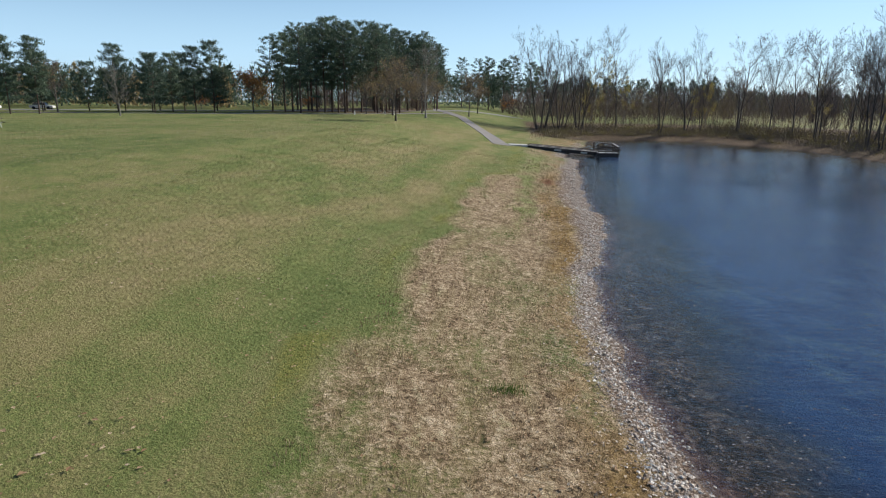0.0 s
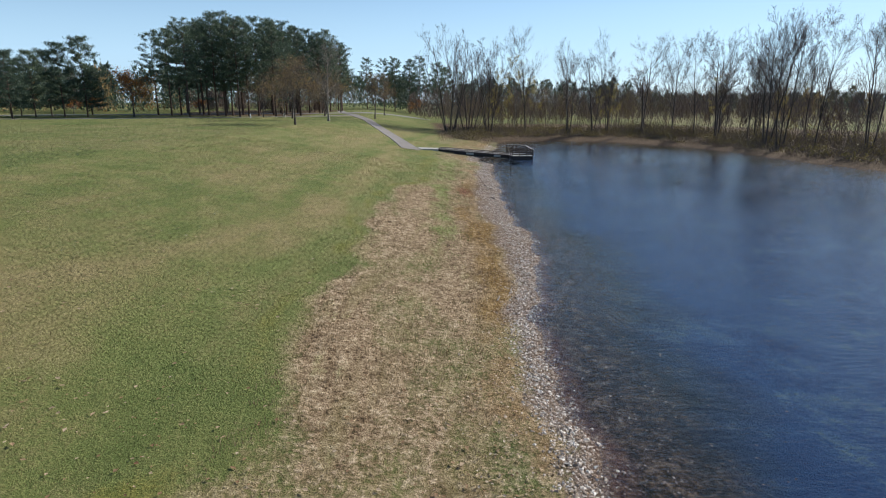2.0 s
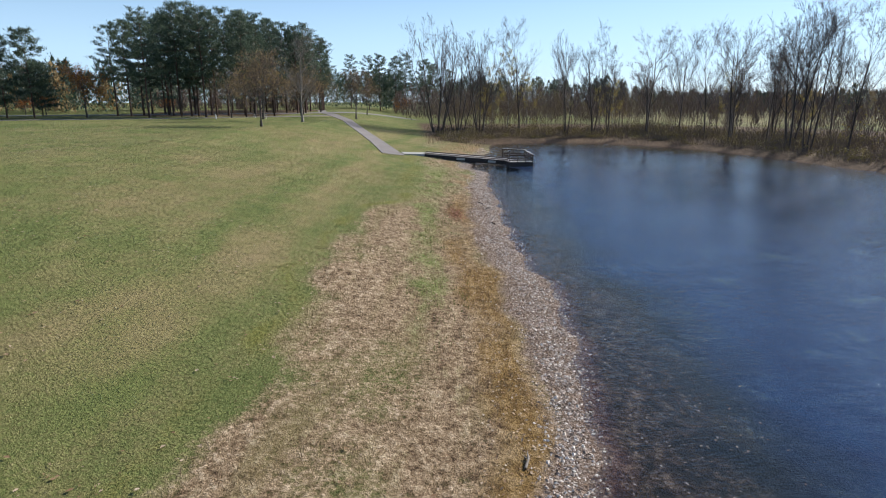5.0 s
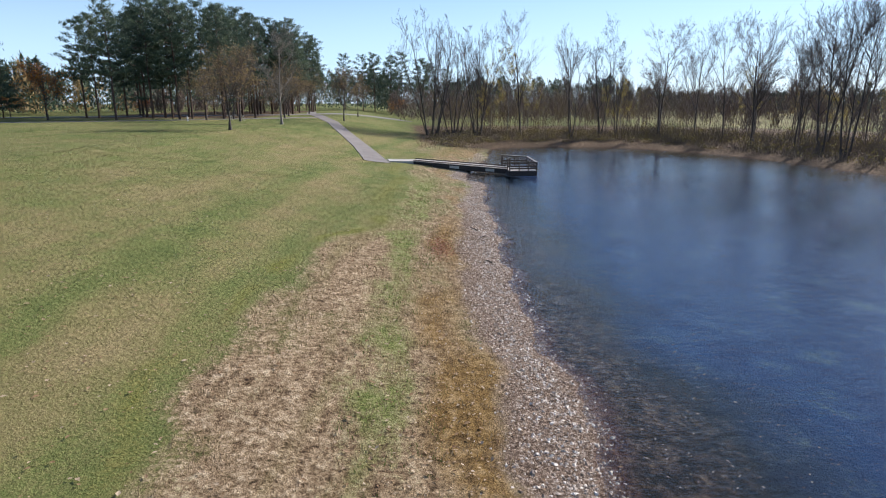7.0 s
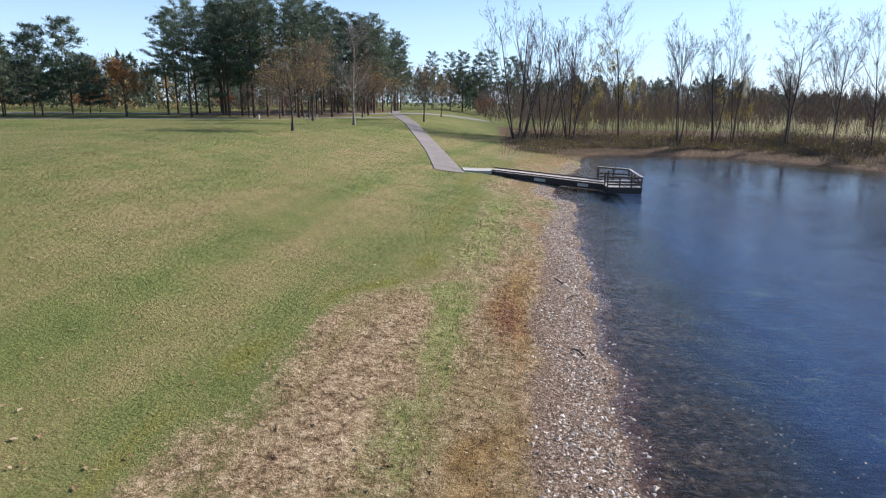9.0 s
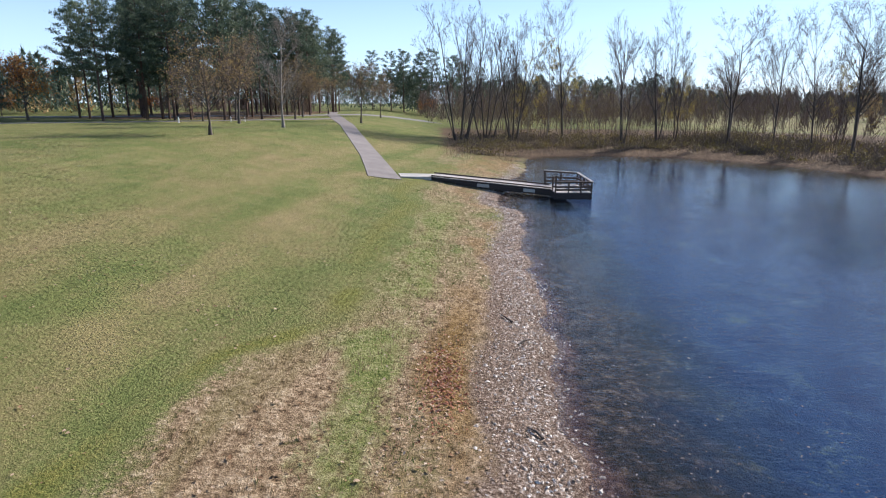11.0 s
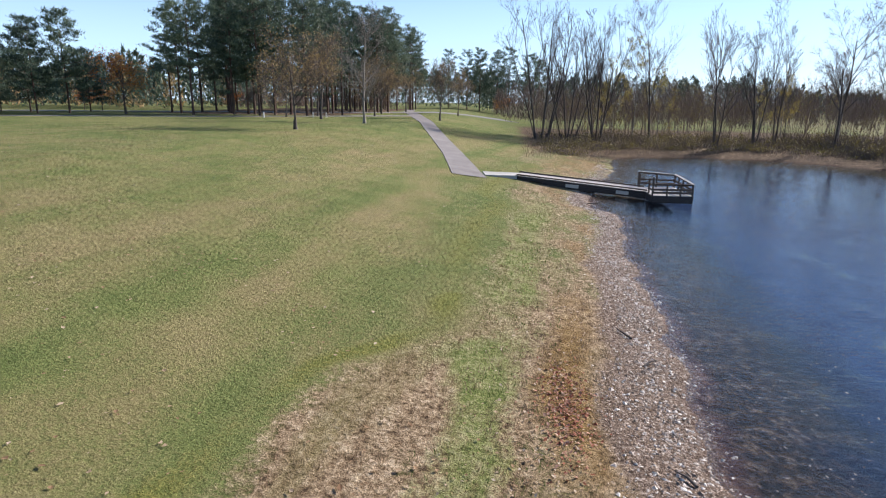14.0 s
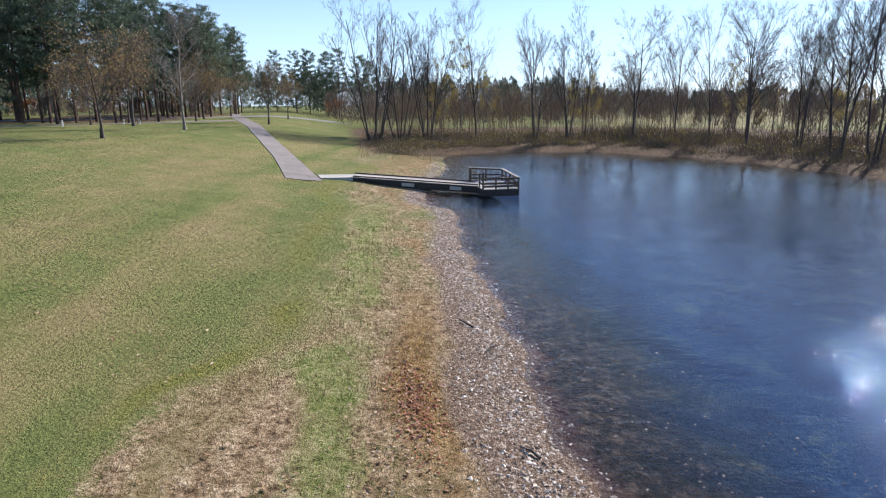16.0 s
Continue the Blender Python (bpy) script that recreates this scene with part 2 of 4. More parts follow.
def water_material():
    m = bpy.data.materials.new("pond_water")
    m.use_nodes = True
    n, l = m.node_tree.nodes, m.node_tree.links
    n.remove(n["Principled BSDF"])
    co = n.new("ShaderNodeTexCoord").outputs["Object"]
    rip = noise_node(n, l, co, 2.9, 3, 0.6, (0.55, 1.7, 1.0))
    fleck = noise_node(n, l, co, 10.0, 2, 0.5, (0.7, 1.5, 1.0))
    chop = noise_node(n, l, co, 0.5, 2, 0.5, (0.6, 1.3, 1.0))
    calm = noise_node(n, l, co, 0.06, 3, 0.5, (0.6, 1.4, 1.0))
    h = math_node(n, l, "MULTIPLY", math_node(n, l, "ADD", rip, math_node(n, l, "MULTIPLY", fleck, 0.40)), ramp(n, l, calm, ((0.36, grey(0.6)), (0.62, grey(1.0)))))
    h = math_node(n, l, "ADD", h, math_node(n, l, "MULTIPLY", chop, 0.6))
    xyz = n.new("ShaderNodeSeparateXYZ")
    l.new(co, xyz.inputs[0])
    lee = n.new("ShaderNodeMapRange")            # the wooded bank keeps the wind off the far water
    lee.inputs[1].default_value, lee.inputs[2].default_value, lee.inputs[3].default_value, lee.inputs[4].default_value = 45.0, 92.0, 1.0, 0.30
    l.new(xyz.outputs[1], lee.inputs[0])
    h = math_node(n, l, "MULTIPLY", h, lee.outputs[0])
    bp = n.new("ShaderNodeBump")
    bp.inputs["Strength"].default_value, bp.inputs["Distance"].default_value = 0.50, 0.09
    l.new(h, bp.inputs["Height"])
    fr = n.new("ShaderNodeFresnel")
    fr.inputs["IOR"].default_value = 1.33
    l.new(bp.outputs[0], fr.inputs["Normal"])
    gl = n.new("ShaderNodeBsdfGlossy")
    gl.inputs["Roughness"].default_value = 0.007
    l.new(bp.outputs[0], gl.inputs["Normal"])
    tr = n.new("ShaderNodeBsdfTransparent")
    tr.inputs[0].default_value = (0.79, 0.86, 0.92, 1)
    mx = n.new("ShaderNodeMixShader")
    l.new(fr.outputs[0], mx.inputs[0])
    l.new(tr.outputs[0], mx.inputs[1])
    l.new(gl.outputs[0], mx.inputs[2])
    l.new(mx.outputs[0], n["Material Output"].inputs[0])
    return m


def timber(name, a, c2, rough=0.8):
    m, n, l, b = nodes_of(name, rough, 0.25)
    co = n.new("ShaderNodeTexCoord").outputs["Object"]
    f = noise_node(n, l, co, 9, 6, 0.7, (0.3, 3, 3))
    o = n.new("ShaderNodeObjectInfo")
    c = mixc(n, l, math_node(n, l, "MULTIPLY", o.outputs["Random"], 0.5), ramp(n, l, f, ((0.3, a), (0.7, c2))), a)
    l.new(c, b.inputs["Base Color"])
    bump(n, l, b, f, 0.4, 0.01)
    return m


def paving(name, a, c2):
    m, n, l, b = nodes_of(name, 0.9, 0.2)
    co = n.new("ShaderNodeTexCoord").outputs["Object"]
    f = noise_node(n, l, co, 55, 4, 0.8)
    g = noise_node(n, l, co, 0.7, 4, 0.6)
    c = mixc(n, l, 0.4, ramp(n, l, g, ((0.3, a), (0.7, c2))), ramp(n, l, f, ((0.3, a), (0.7, c2))))
    l.new(c, b.inputs["Base Color"])
    bump(n, l, b, f, 0.4, 0.01)
    return m


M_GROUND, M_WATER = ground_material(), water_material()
M_DECK = timber("weathered_deck_boards", (0.34, 0.31, 0.28), (0.55, 0.51, 0.46))
M_RAIL = timber("brown_rail_timber", (0.075, 0.055, 0.043), (0.17, 0.13, 0.105))
M_FLOAT = timber("dark_dock_side_boards", (0.035, 0.028, 0.026), (0.085, 0.07, 0.062))
M_PATH = paving("worn_asphalt_path", (0.17, 0.15, 0.14), (0.27, 0.245, 0.225))
M_ROAD = paving("pale_asphalt_road", (0.19, 0.18, 0.17), (0.29, 0.275, 0.26))
M_SLAB = paving("pale_concrete", (0.38, 0.36, 0.32), (0.55, 0.52, 0.47))
M_TYRE = paving("black_rubber", (0.02, 0.02, 0.02), (0.035, 0.035, 0.035))
M_GLASS = nodes_of("dark_car_glass", 0.08, 0.6)[0]
M_GLASS.node_tree.nodes["Principled BSDF"].inputs["Base Color"].default_value = (0.02, 0.025, 0.03, 1)
M_WHITE = paving("white_painted_metal", (0.62, 0.62, 0.60), (0.78, 0.78, 0.76))

# ---------------------------------------------------------------- the lie of the land
NEAR_SHORE = [(3.4, -16), (4.3, -4), (4.6, 3), (4.8, 8.4), (5.0, 10.8), (4.8, 12.7), (5.06, 15), (5.35, 18), (5.95, 22), (7.0, 25.4), (8.0, 29), (8.75, 32.2), (9.2, 35),
              (9.2, 38), (9.8, 42.4), (10.3, 45.8), (10.65, 48.3), (11.3, 51), (11.9, 54.5), (12.5, 59), (13.0, 62.5), (14.1, 67), (14.7, 70.2), (14.4, 72.2), (13.9, 74.2), (14.9, 78.2), (17.2, 85.6)]
FAR_SHORE = [(20.5, 95), (22.5, 104), (25.5, 109.4), (31, 110.2), (37, 110), (43, 106.5), (47.5, 100.5), (50.4, 94), (51.3, 85), (51.4, 76), (51.5, 68),
             (52.8, 58), (55, 46), (58, 30), (60, 10), (56, -14), (38, -28), (12, -30)]


def smooth_loop(pts, k=6):
    p = np.array(pts, float)
    a, b, c, d = np.roll(p, 1, 0), p, np.roll(p, -1, 0), np.roll(p, -2, 0)
    out = []
    for s in np.arange(k) / k:
        out.append(0.5 * ((2 * b) + (c - a) * s + (2 * a - 5 * b + 4 * c - d) * s * s + (3 * b - a - 3 * c + d) * s ** 3))
    return np.stack(out, 1).reshape(-1, 2)


SHORE = smooth_loop(NEAR_SHORE + FAR_SHORE)


def wobble(x, y):
    return 0.22 * np.sin(1.57 * y + 0.7 * x) * np.sin(0.43 * y + 1.3) + 0.05 * np.sin(4.7 * y + 2.1 * x + 2 * np.sin(0.9 * y)) + 0.04 * np.sin(9.1 * y - 3 * x + 2 * np.sin(1.7 * y))


def shore_distance(x, y):
    """Metres from the water's edge: plus on land, minus in the pond."""
    x, y = np.asarray(x, float).ravel(), np.asarray(y, float).ravel()
    best, inside = np.full(x.shape, 1e9), np.zeros(x.shape, bool)
    n = len(SHORE)
    for i in range(n):
        (ax, ay), (bx, by) = SHORE[i], SHORE[(i + 1) % n]
        dx, dy = bx - ax, by - ay
        t = np.clip(((x - ax) * dx + (y - ay) * dy) / (dx * dx + dy * dy), 0, 1)
        best = np.minimum(best, (x - ax - t * dx) ** 2 + (y - ay - t * dy) ** 2)
        if ay != by:
            inside ^= ((ay > y) != (by > y)) & (x < (bx - ax) * (y - ay) / (by - ay) + ax)
    d = np.where(inside, -1, 1) * np.sqrt(best)
    return d + wobble(x, y) * np.exp(-(d / 3.0) ** 2)


def step(a, b, v):
    t = np.clip((v - a) / (b - a), 0, 1)
    return t * t * (3 - 2 * t)


LAWN = ((-60, -30, -12, -5, -2, 0, 0.4, 1.5, 3.6, 5.0, 8.7, 12, 18, 25, 40, 80, 200, 4000), (-3, -2.6, -1.5, -0.65, -0.25, 0, 0.08, 0.22, 0.42, 0.6, 1.02, 1.65, 2.75, 3.75, 4.15, 4.35, 4.6, 6.0))
BANK = ((-60, -30, -12, -5, -2, 0, 1.0, 3, 7, 15, 40, 200, 4000), (-3, -2.6, -1.5, -0.65, -0.25, 0, 0.22, 0.5, 0.8, 1.1, 1.5, 2.5, 6.0))


def bank_weight(x, y):
    w = step(-3, 22, x - 0.04 * (y - 100)) * step(78, 100, y)
    return np.where(x > 30, 1.0, w)


def land(x, y, d=None):
    x, y = np.asarray(x, float).ravel(), np.asarray(y, float).ravel()
    d = shore_distance(x, y) if d is None else d
    w = bank_weight(x, y)
    swell = 0.02 * np.sin(0.31 * x + 0.13 * y) * np.sin(0.23 * y - 0.17 * x + 1.0) * step(4, 14, d)
    return (1 - w) * np.interp(d, *LAWN) + w * np.interp(d, *BANK) + swell


SEG_A, SEG_B = SHORE, np.roll(SHORE, -1, 0)
SEG_D = SEG_B - SEG_A
SEG_L = (SEG_D ** 2).sum(1)


def one_distance(x, y):
    """The same for one place, quickly."""
    p = np.array((x, y)) - SEG_A
    t = np.clip((p * SEG_D).sum(1) / SEG_L, 0, 1)
    best = ((p - t[:, None] * SEG_D) ** 2).sum(1).min()
    ya, yb = SEG_A[:, 1], SEG_B[:, 1]
    cross = ((ya > y) != (yb > y))
    inside = (cross & (x < SEG_D[:, 0] * (y - ya) / np.where(cross, yb - ya, 1) + SEG_A[:, 0])).sum() % 2
    d = (-1 if inside else 1) * math.sqrt(best)
    return d + float(wobble(x, y)) * math.exp(-(d / 3.0) ** 2)


def ground_z(x, y):
    return float(land([x], [y], np.array([one_distance(x, y)]))[0])

def value_noise(x, y, size, seed):
    """Smooth random patches about size metres wide, from 0 to 1."""
    g = np.random.default_rng(seed).random((512, 512))
    u, v = np.asarray(x) / size, np.asarray(y) / size
    i, j = np.floor(u).astype(int), np.floor(v).astype(int)
    a, b = u - i, v - j
    a, b = a * a * (3 - 2 * a), b * b * (3 - 2 * b)
    i, j, i2, j2 = i % 512, j % 512, (i + 1) % 512, (j + 1) % 512
    return (g[i, j] * (1 - a) + g[i2, j] * a) * (1 - b) + (g[i, j2] * (1 - a) + g[i2, j2] * a) * b


# ---------------------------------------------------------------- mesh helpers


def mesh_from(name, verts, faces, mat, smooth=False):
    me = bpy.data.meshes.new(name)
    me.from_pydata([tuple(v) for v in verts], [], [tuple(f) for f in faces])
    me.materials.append(mat)
    if smooth:
        me.polygons.foreach_set("use_smooth", [True] * len(me.polygons))
    me.update()
    return me


def part(name, me, parent, label=""):
    ob = new(name, me)
    ob.parent = parent
    return tagged(ob, label)


def empty_at(name, m):
    ob = new(name)
    ob.matrix_world = m
    return ob


def box_mesh(name, sx, sy, sz, mat, bevel=0.008, centre=(0, 0, 0)):
    bm = bmesh.new()
    bmesh.ops.create_cube(bm, size=1, matrix=Matrix.Translation(centre) @ Matrix.Diagonal((sx, sy, sz, 1)))
    if bevel:
        bmesh.ops.bevel(bm, geom=bm.edges[:], offset=bevel, segments=1, affect="EDGES")
    me = bpy.data.meshes.new(name)
    bm.to_mesh(me)
    bm.free()
    me.materials.append(mat)
    return me


class Soup:
    """Collects many small pieces into one mesh."""

    def __init__(self):
        self.v, self.f = [], []

    def tube(self, pts, radii, sides):
        """A tapered tube; a last radius of 0 closes it in a tip."""
        rings = []
        for i, p in enumerate(pts):
            a = pts[min(i + 1, len(pts) - 1)] - pts[max(i - 1, 0)]
            if radii[i] <= 0:
                rings.append([len(self.v)])
                self.v.append(tuple(p))
                continue
            s = a.orthogonal().normalized()
            t = a.cross(s).normalized()
            rings.append(list(range(len(self.v), len(self.v) + sides)))
            for k in range(sides):
                w = 2 * math.pi * k / sides
                self.v.append(tuple(p + radii[i] * (math.cos(w) * s + math.sin(w) * t)))
        for a, b in zip(rings, rings[1:]):
            for k in range(sides):
                k2 = (k + 1) % sides
                self.f.append((a[0], b[k2], b[k]) if len(a) == 1 else (a[k], a[k2], b[0]) if len(b) == 1 else (a[k], a[k2], b[k2], b[k]))

    def blade(self, p, way, width, side=None):
        s = (side or way.orthogonal()).normalized() * width * 0.5
        n = len(self.v)
        self.v += [tuple(p - s), tuple(p + s), tuple(p + way)]
        self.f.append((n, n + 1, n + 2))

    def leaf(self, p, way, width, curl=0.0):
        """A folded four-cornered leaf."""
        s = way.cross(Vector((0.3, 0.2, 1))).normalized() * width * 0.5
        n = len(self.v)
        lift = Vector((0, 0, curl))
        self.v += [tuple(p), tuple(p + way * 0.5 + s + lift), tuple(p + way), tuple(p + way * 0.5 - s + lift * 0.6)]
        self.f += [(n, n + 1, n + 2), (n, n + 2, n + 3)]

    def mesh(self, name, mat, smooth=False):
        return mesh_from(name, self.v, self.f, mat, smooth)


def any_way(r):
    z, a = r.uniform(-1, 1), r.uniform(0, 2 * math.pi)
    k = math.sqrt(1 - z * z)
    return Vector((k * math.cos(a), k * math.sin(a), z))


def grow(r, wood, twigs, p, way, length, radius, level, top, tips, cfg):
    """A limb that bends upward and throws out the next order of limbs."""
    n = 5 if level == 0 else 4 if level == 1 else 3 if level == 2 else 1 if level == top else 2
    pts, q, d = [p.copy()], p.copy(), way.normalized()
    for i in range(n):
        d = (d + any_way(r) * cfg["crook"] * (0.5 if level == 0 else 1) + Vector((0, 0, cfg["rise"])) * (0.25 if level else 0.05)).normalized()
        q = q + d * length / n
        pts.append(q.copy())
    end = 0.0 if level == top else 0.3
    radii = [radius * (1 - (1 - end) * i / n) for i in range(n + 1)]
    soup = twigs if level >= 3 else wood
    soup.tube(pts, radii, 6 if level == 0 else 4 if level == 1 else 3)
    if level >= top:
        tips.append(pts[-1])
        return
    for _ in range(cfg["kids"][level]):
        t = r.uniform(cfg["from"] if level == 0 else 0.25, 1.0)
        i = min(int(t * n), n - 1)
        f = t * n - i
        b = pts[i].lerp(pts[i + 1], f)
        ax = (pts[i + 1] - pts[i]).normalized()
        side = ax.cross(any_way(r)).normalized()
        ang = radians(r.uniform(*cfg["angle"]))
        kid = ax * math.cos(ang) + side * math.sin(ang)
        k = cfg["ratio"] * r.uniform(0.7, 1.2) * (1.15 - 0.45 * t if level == 0 else 1.0 - 0.3 * t)
        grow(r, wood, twigs, b, kid, length * k, max(radius * (1 - 0.7 * t) * 0.6, cfg["thin"]), level + 1, top, tips, cfg)


def bare_tree(name, seed, height, stems=1, spread=0.0, kids=(11, 6, 5, 3), crook=0.16, rise=0.5, start=0.3, angle=(28, 55), ratio=0.48, radius=None, top=4, bole=0.62,
              thin=0.012, bark=None, twig=None, leaves=None, leaf_count=0, leaf_size=0.14, label="", leaf_label=""):
    """A broad-leaved tree after leaf fall, its foot at the origin."""
    r = random.Random(seed)
    root = empty_at(name, Matrix())
    wood, twigs, tips = Soup(), Soup(), []
    cfg = {"kids": kids, "crook": crook, "rise": rise, "from": start, "angle": angle, "ratio": ratio, "thin": thin}
    radius = radius or height * 0.0088
    for i in range(stems):
        a = 2 * math.pi * i / max(stems, 1) + r.uniform(-0.4, 0.4)
        out = Vector((math.cos(a), math.sin(a), 0)) * (0 if stems == 1 else spread)
        foot = out * r.uniform(0.8, 2.4) * 1.2 + Vector((0, 0, -0.15))
        hh = height * (1.0 if i == 0 else r.uniform(0.7, 0.98))
        grow(r, wood, twigs, foot, Vector((0, 0, 1)) + out * r.uniform(0.4, 1.1), hh * bole, radius * r.uniform(0.7, 1.1), 0, top, tips, cfg)
        wood.tube([foot, foot + Vector((0, 0, 0.35)), foot + Vector((0, 0, 0.9))], [radius * 1.7, radius * 1.2, radius * 0.9], 6)
    k = height / max(v[2] for v in twigs.v + wood.v)
    wood.v, twigs.v, tips = [tuple(c * k for c in v) for v in wood.v], [tuple(c * k for c in v) for v in twigs.v], [t * k for t in tips]
    part("trunk", wood.mesh("trunk", bark or M_BARK, True), root)
    part("crown", twigs.mesh("twigs", twig or M_TWIG), root, "fine bare twigs")
    if leaves:
        s = Soup()
        for _ in range(leaf_count):
            p = r.choice(tips) + any_way(r) * r.uniform(0, 0.5)
            s.leaf(p, any_way(r) * leaf_size * r.uniform(0.7, 1.3), leaf_size * 0.8)
        part("foliage", s.mesh("foliage", leaves), root, leaf_label)
    return tagged(root, label, "tree")


def pine_tree(name, seed, height, base=0.38, girth=3.0, label="", tufts=36):
    """A tall pine: bare lower stem with stubs, whorled limbs in open layers, needles in flat clumps towards their ends."""
    r = random.Random(seed)
    root = empty_at(name, Matrix())
    wood, needles = Soup(), Soup()
    pts = [Vector((0, 0, -0.2))]
    for i in range(1, 9):
        pts.append(Vector((r.uniform(-0.06, 0.06) * i * 0.4, r.uniform(-0.06, 0.06) * i * 0.4, height * i / 8)))
    wood.tube(pts, [height * 0.0115 * (1 - 0.93 * i / 8) for i in range(9)], 7)

    def stem(z):
        k = min(max(z / height * 8, 0), 7.999)
        return pts[int(k)].lerp(pts[int(k) + 1], k - int(k))
    z = height * (base - 0.18)
    while z < height * 0.985:
        u = (z / height - base) / (1 - base)
        live = u > 0
        prof = (0.70 + 0.80 * u) * (1 - u) ** 0.62 if live else 0.35
        turn = r.uniform(0, 6.283)
        many = r.choice((3, 3, 4, 5)) if live else r.choice((0, 1, 2))
        for k in range(many):
            a = turn + 6.283 * k / max(many, 1) + r.uniform(-0.5, 0.5)
            ln = girth * prof * r.uniform(0.45, 1.25) + 0.3
            tilt = (-0.06 + 0.80 * max(u, 0) ** 1.5) + r.uniform(-0.12, 0.18)
            d = Vector((math.cos(a), math.sin(a), tilt)).normalized()
            b = stem(z + r.uniform(-0.2, 0.2))
            mid, tip = b + d * ln * 0.55 - Vector((0, 0, 0.05 * ln)), b + d * ln + Vector((0, 0, 0.12 * ln))
            rad = 0.018 + 0.010 * ln
            wood.tube([b, mid, tip], [rad, rad * 0.6, 0.0], 3)
            if not live and r.random() < 0.8:
                continue
            side = d.cross(Vector((0, 0, 1))).normalized()
            clumps = 1 + int(ln * 1.5)
            for j in range(clumps):
                t = 1.0 - 0.62 * (j / max(clumps, 1)) * r.uniform(0.8, 1.1)
                c = b.lerp(mid, t / 0.55) if t < 0.55 else mid.lerp(tip, (t - 0.55) / 0.45)
                c = c + side * r.uniform(-0.45, 0.45) * ln * 0.5 * (1.2 - abs(t - 0.6)) + Vector((0, 0, 0.12))
                wide = r.uniform(0.25, 0.42) * (0.7 + 0.3 * min(ln / 3, 1))
                for _ in range(tufts):
                    p = c + Vector((r.gauss(0, wide), r.gauss(0, wide), r.gauss(0, 0.10)))
                    w = (any_way(r) * 0.8 + (p - c) * 0.6 + Vector((0, 0, 0.7))).normalized() * r.uniform(0.28, 0.58)
                    needles.blade(p - w * 0.2, w, r.uniform(0.08, 0.16), any_way(r))
        z += r.uniform(0.70, 1.20) * (1.0 if live else 1.4) * height / 17
    part("trunk", wood.mesh("trunk", M_PINEBARK, True), root)
    part("crown", needles.mesh("needles", M_NEEDLE), root, "dark green needle clumps in open layers")
    return tagged(root, label, "tree")


def plant(thing, x, y, turn, size=1.0, tall=1.0, group=""):
    """Copies a tree to its place on the land."""
    ob = copy_thing(thing, pose(x, y, ground_z(x, y), 0, 0, turn))
    ob.scale = (size, size, size * tall)
    if group:
        ob["group"] = group
    return ob


def discard(thing):
    for o in (*thing.children_recursive, thing):
        bpy.data.objects.remove(o)


# ---------------------------------------------------------------- ground and water


def axis(stops):
    out = []
    for a, b, s in stops:
        out += list(np.arange(a, b, s))
    return np.array(out + [stops[-1][1]], float)


gx = axis([(-2500, -300, 220), (-300, -90, 15), (-90, -22, 2.0), (-22, -6, 0.7), (-6, 18, 0.3), (18, 62, 1.2), (62, 110, 4), (110, 300, 19), (300, 2500, 220)])
gy = axis([(-2500, -300, 220), (-300, -40, 26), (-40, 0, 2.0), (0, 70, 0.4), (70, 130, 1.0), (130, 200, 3.5), (200, 400, 20), (400, 3000, 200)])
GX, GY = np.meshgrid(gx, gy)
DD = shore_distance(GX, GY)
relief = np.array([noise.fractal((x * 0.9, y * 0.9, 0.0), 0.7, 2.0, 3) if d < 30 and d > -8 else 0.0 for x, y, d in zip(GX.ravel(), GY.ravel(), DD)])
ZZ = land(GX, GY, DD) + relief * 0.028 * step(0.2, 3.0, np.abs(DD))
nx = len(gx)
quads = [(j * nx + i, j * nx + i + 1, (j + 1) * nx + i + 1, (j + 1) * nx + i) for j in range(len(gy) - 1) for i in range(nx - 1)]
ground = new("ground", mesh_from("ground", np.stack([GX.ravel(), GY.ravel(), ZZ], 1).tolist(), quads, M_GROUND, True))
XX, YY = GX.ravel(), GY.ravel()
# bands along the water: stones, rusty mat, weeds, dry mown strip, lush edge, lawn in long mown runs


def dry_edge(y):
    """Metres from the water at which the dry strip gives way to the lawn."""
    return np.interp(y, (5, 12, 21, 26, 32, 34.5, 37, 39, 43.5, 46, 48.3, 49.7, 52), (7.4, 6.9, 6.7, 7.0, 7.5, 8.5, 8.3, 7.8, 7.4, 7.5, 6.8, 5.6, 5.3))


def hump(v, c, w):
    return np.exp(-((v - c) / w) ** 2)


NEARSIDE = (1 - bank_weight(XX, YY)) * (XX < 30)
V1, V2, V3 = value_noise(XX, YY, 1.6, 21) - 0.5, value_noise(XX * 1.0, YY * 0.35, 1.2, 22) - 0.5, value_noise(XX, YY, 7.0, 23) - 0.5
far_y = step(24, 33, YY)
stone_edge = 0.85 + 1.0 * far_y + 0.5 * V1 - 0.5 * step(58, 66, YY)
rust_edge = 2.0 + 1.25 * far_y + 0.5 * V1
edge = dry_edge(YY) + 0.7 * V1
GRIT = (1 - step(stone_edge - 0.75, stone_edge + 0.5, DD)) * NEARSIDE + (1 - NEARSIDE) * (1 - step(0.5, 1.5, DD)) * 0.15
RUST = step(stone_edge - 0.4, stone_edge + 0.3, DD) * (1 - step(rust_edge - 0.7, rust_edge + 0.7, DD)) * NEARSIDE * (0.46 + 0.22 * (1 - step(26, 36, YY)) + 0.38 * hump(YY, 36, 8) + 0.25 * hump(YY, 46.5, 2.5) - 0.22 * step(49, 54, YY) + 0.9 * V2)
RUST = np.maximum(RUST, 0.55 * step(0.3, 1.0, DD) * (1 - step(4, 9, DD)) * step(82, 92, YY) * (XX < 30))
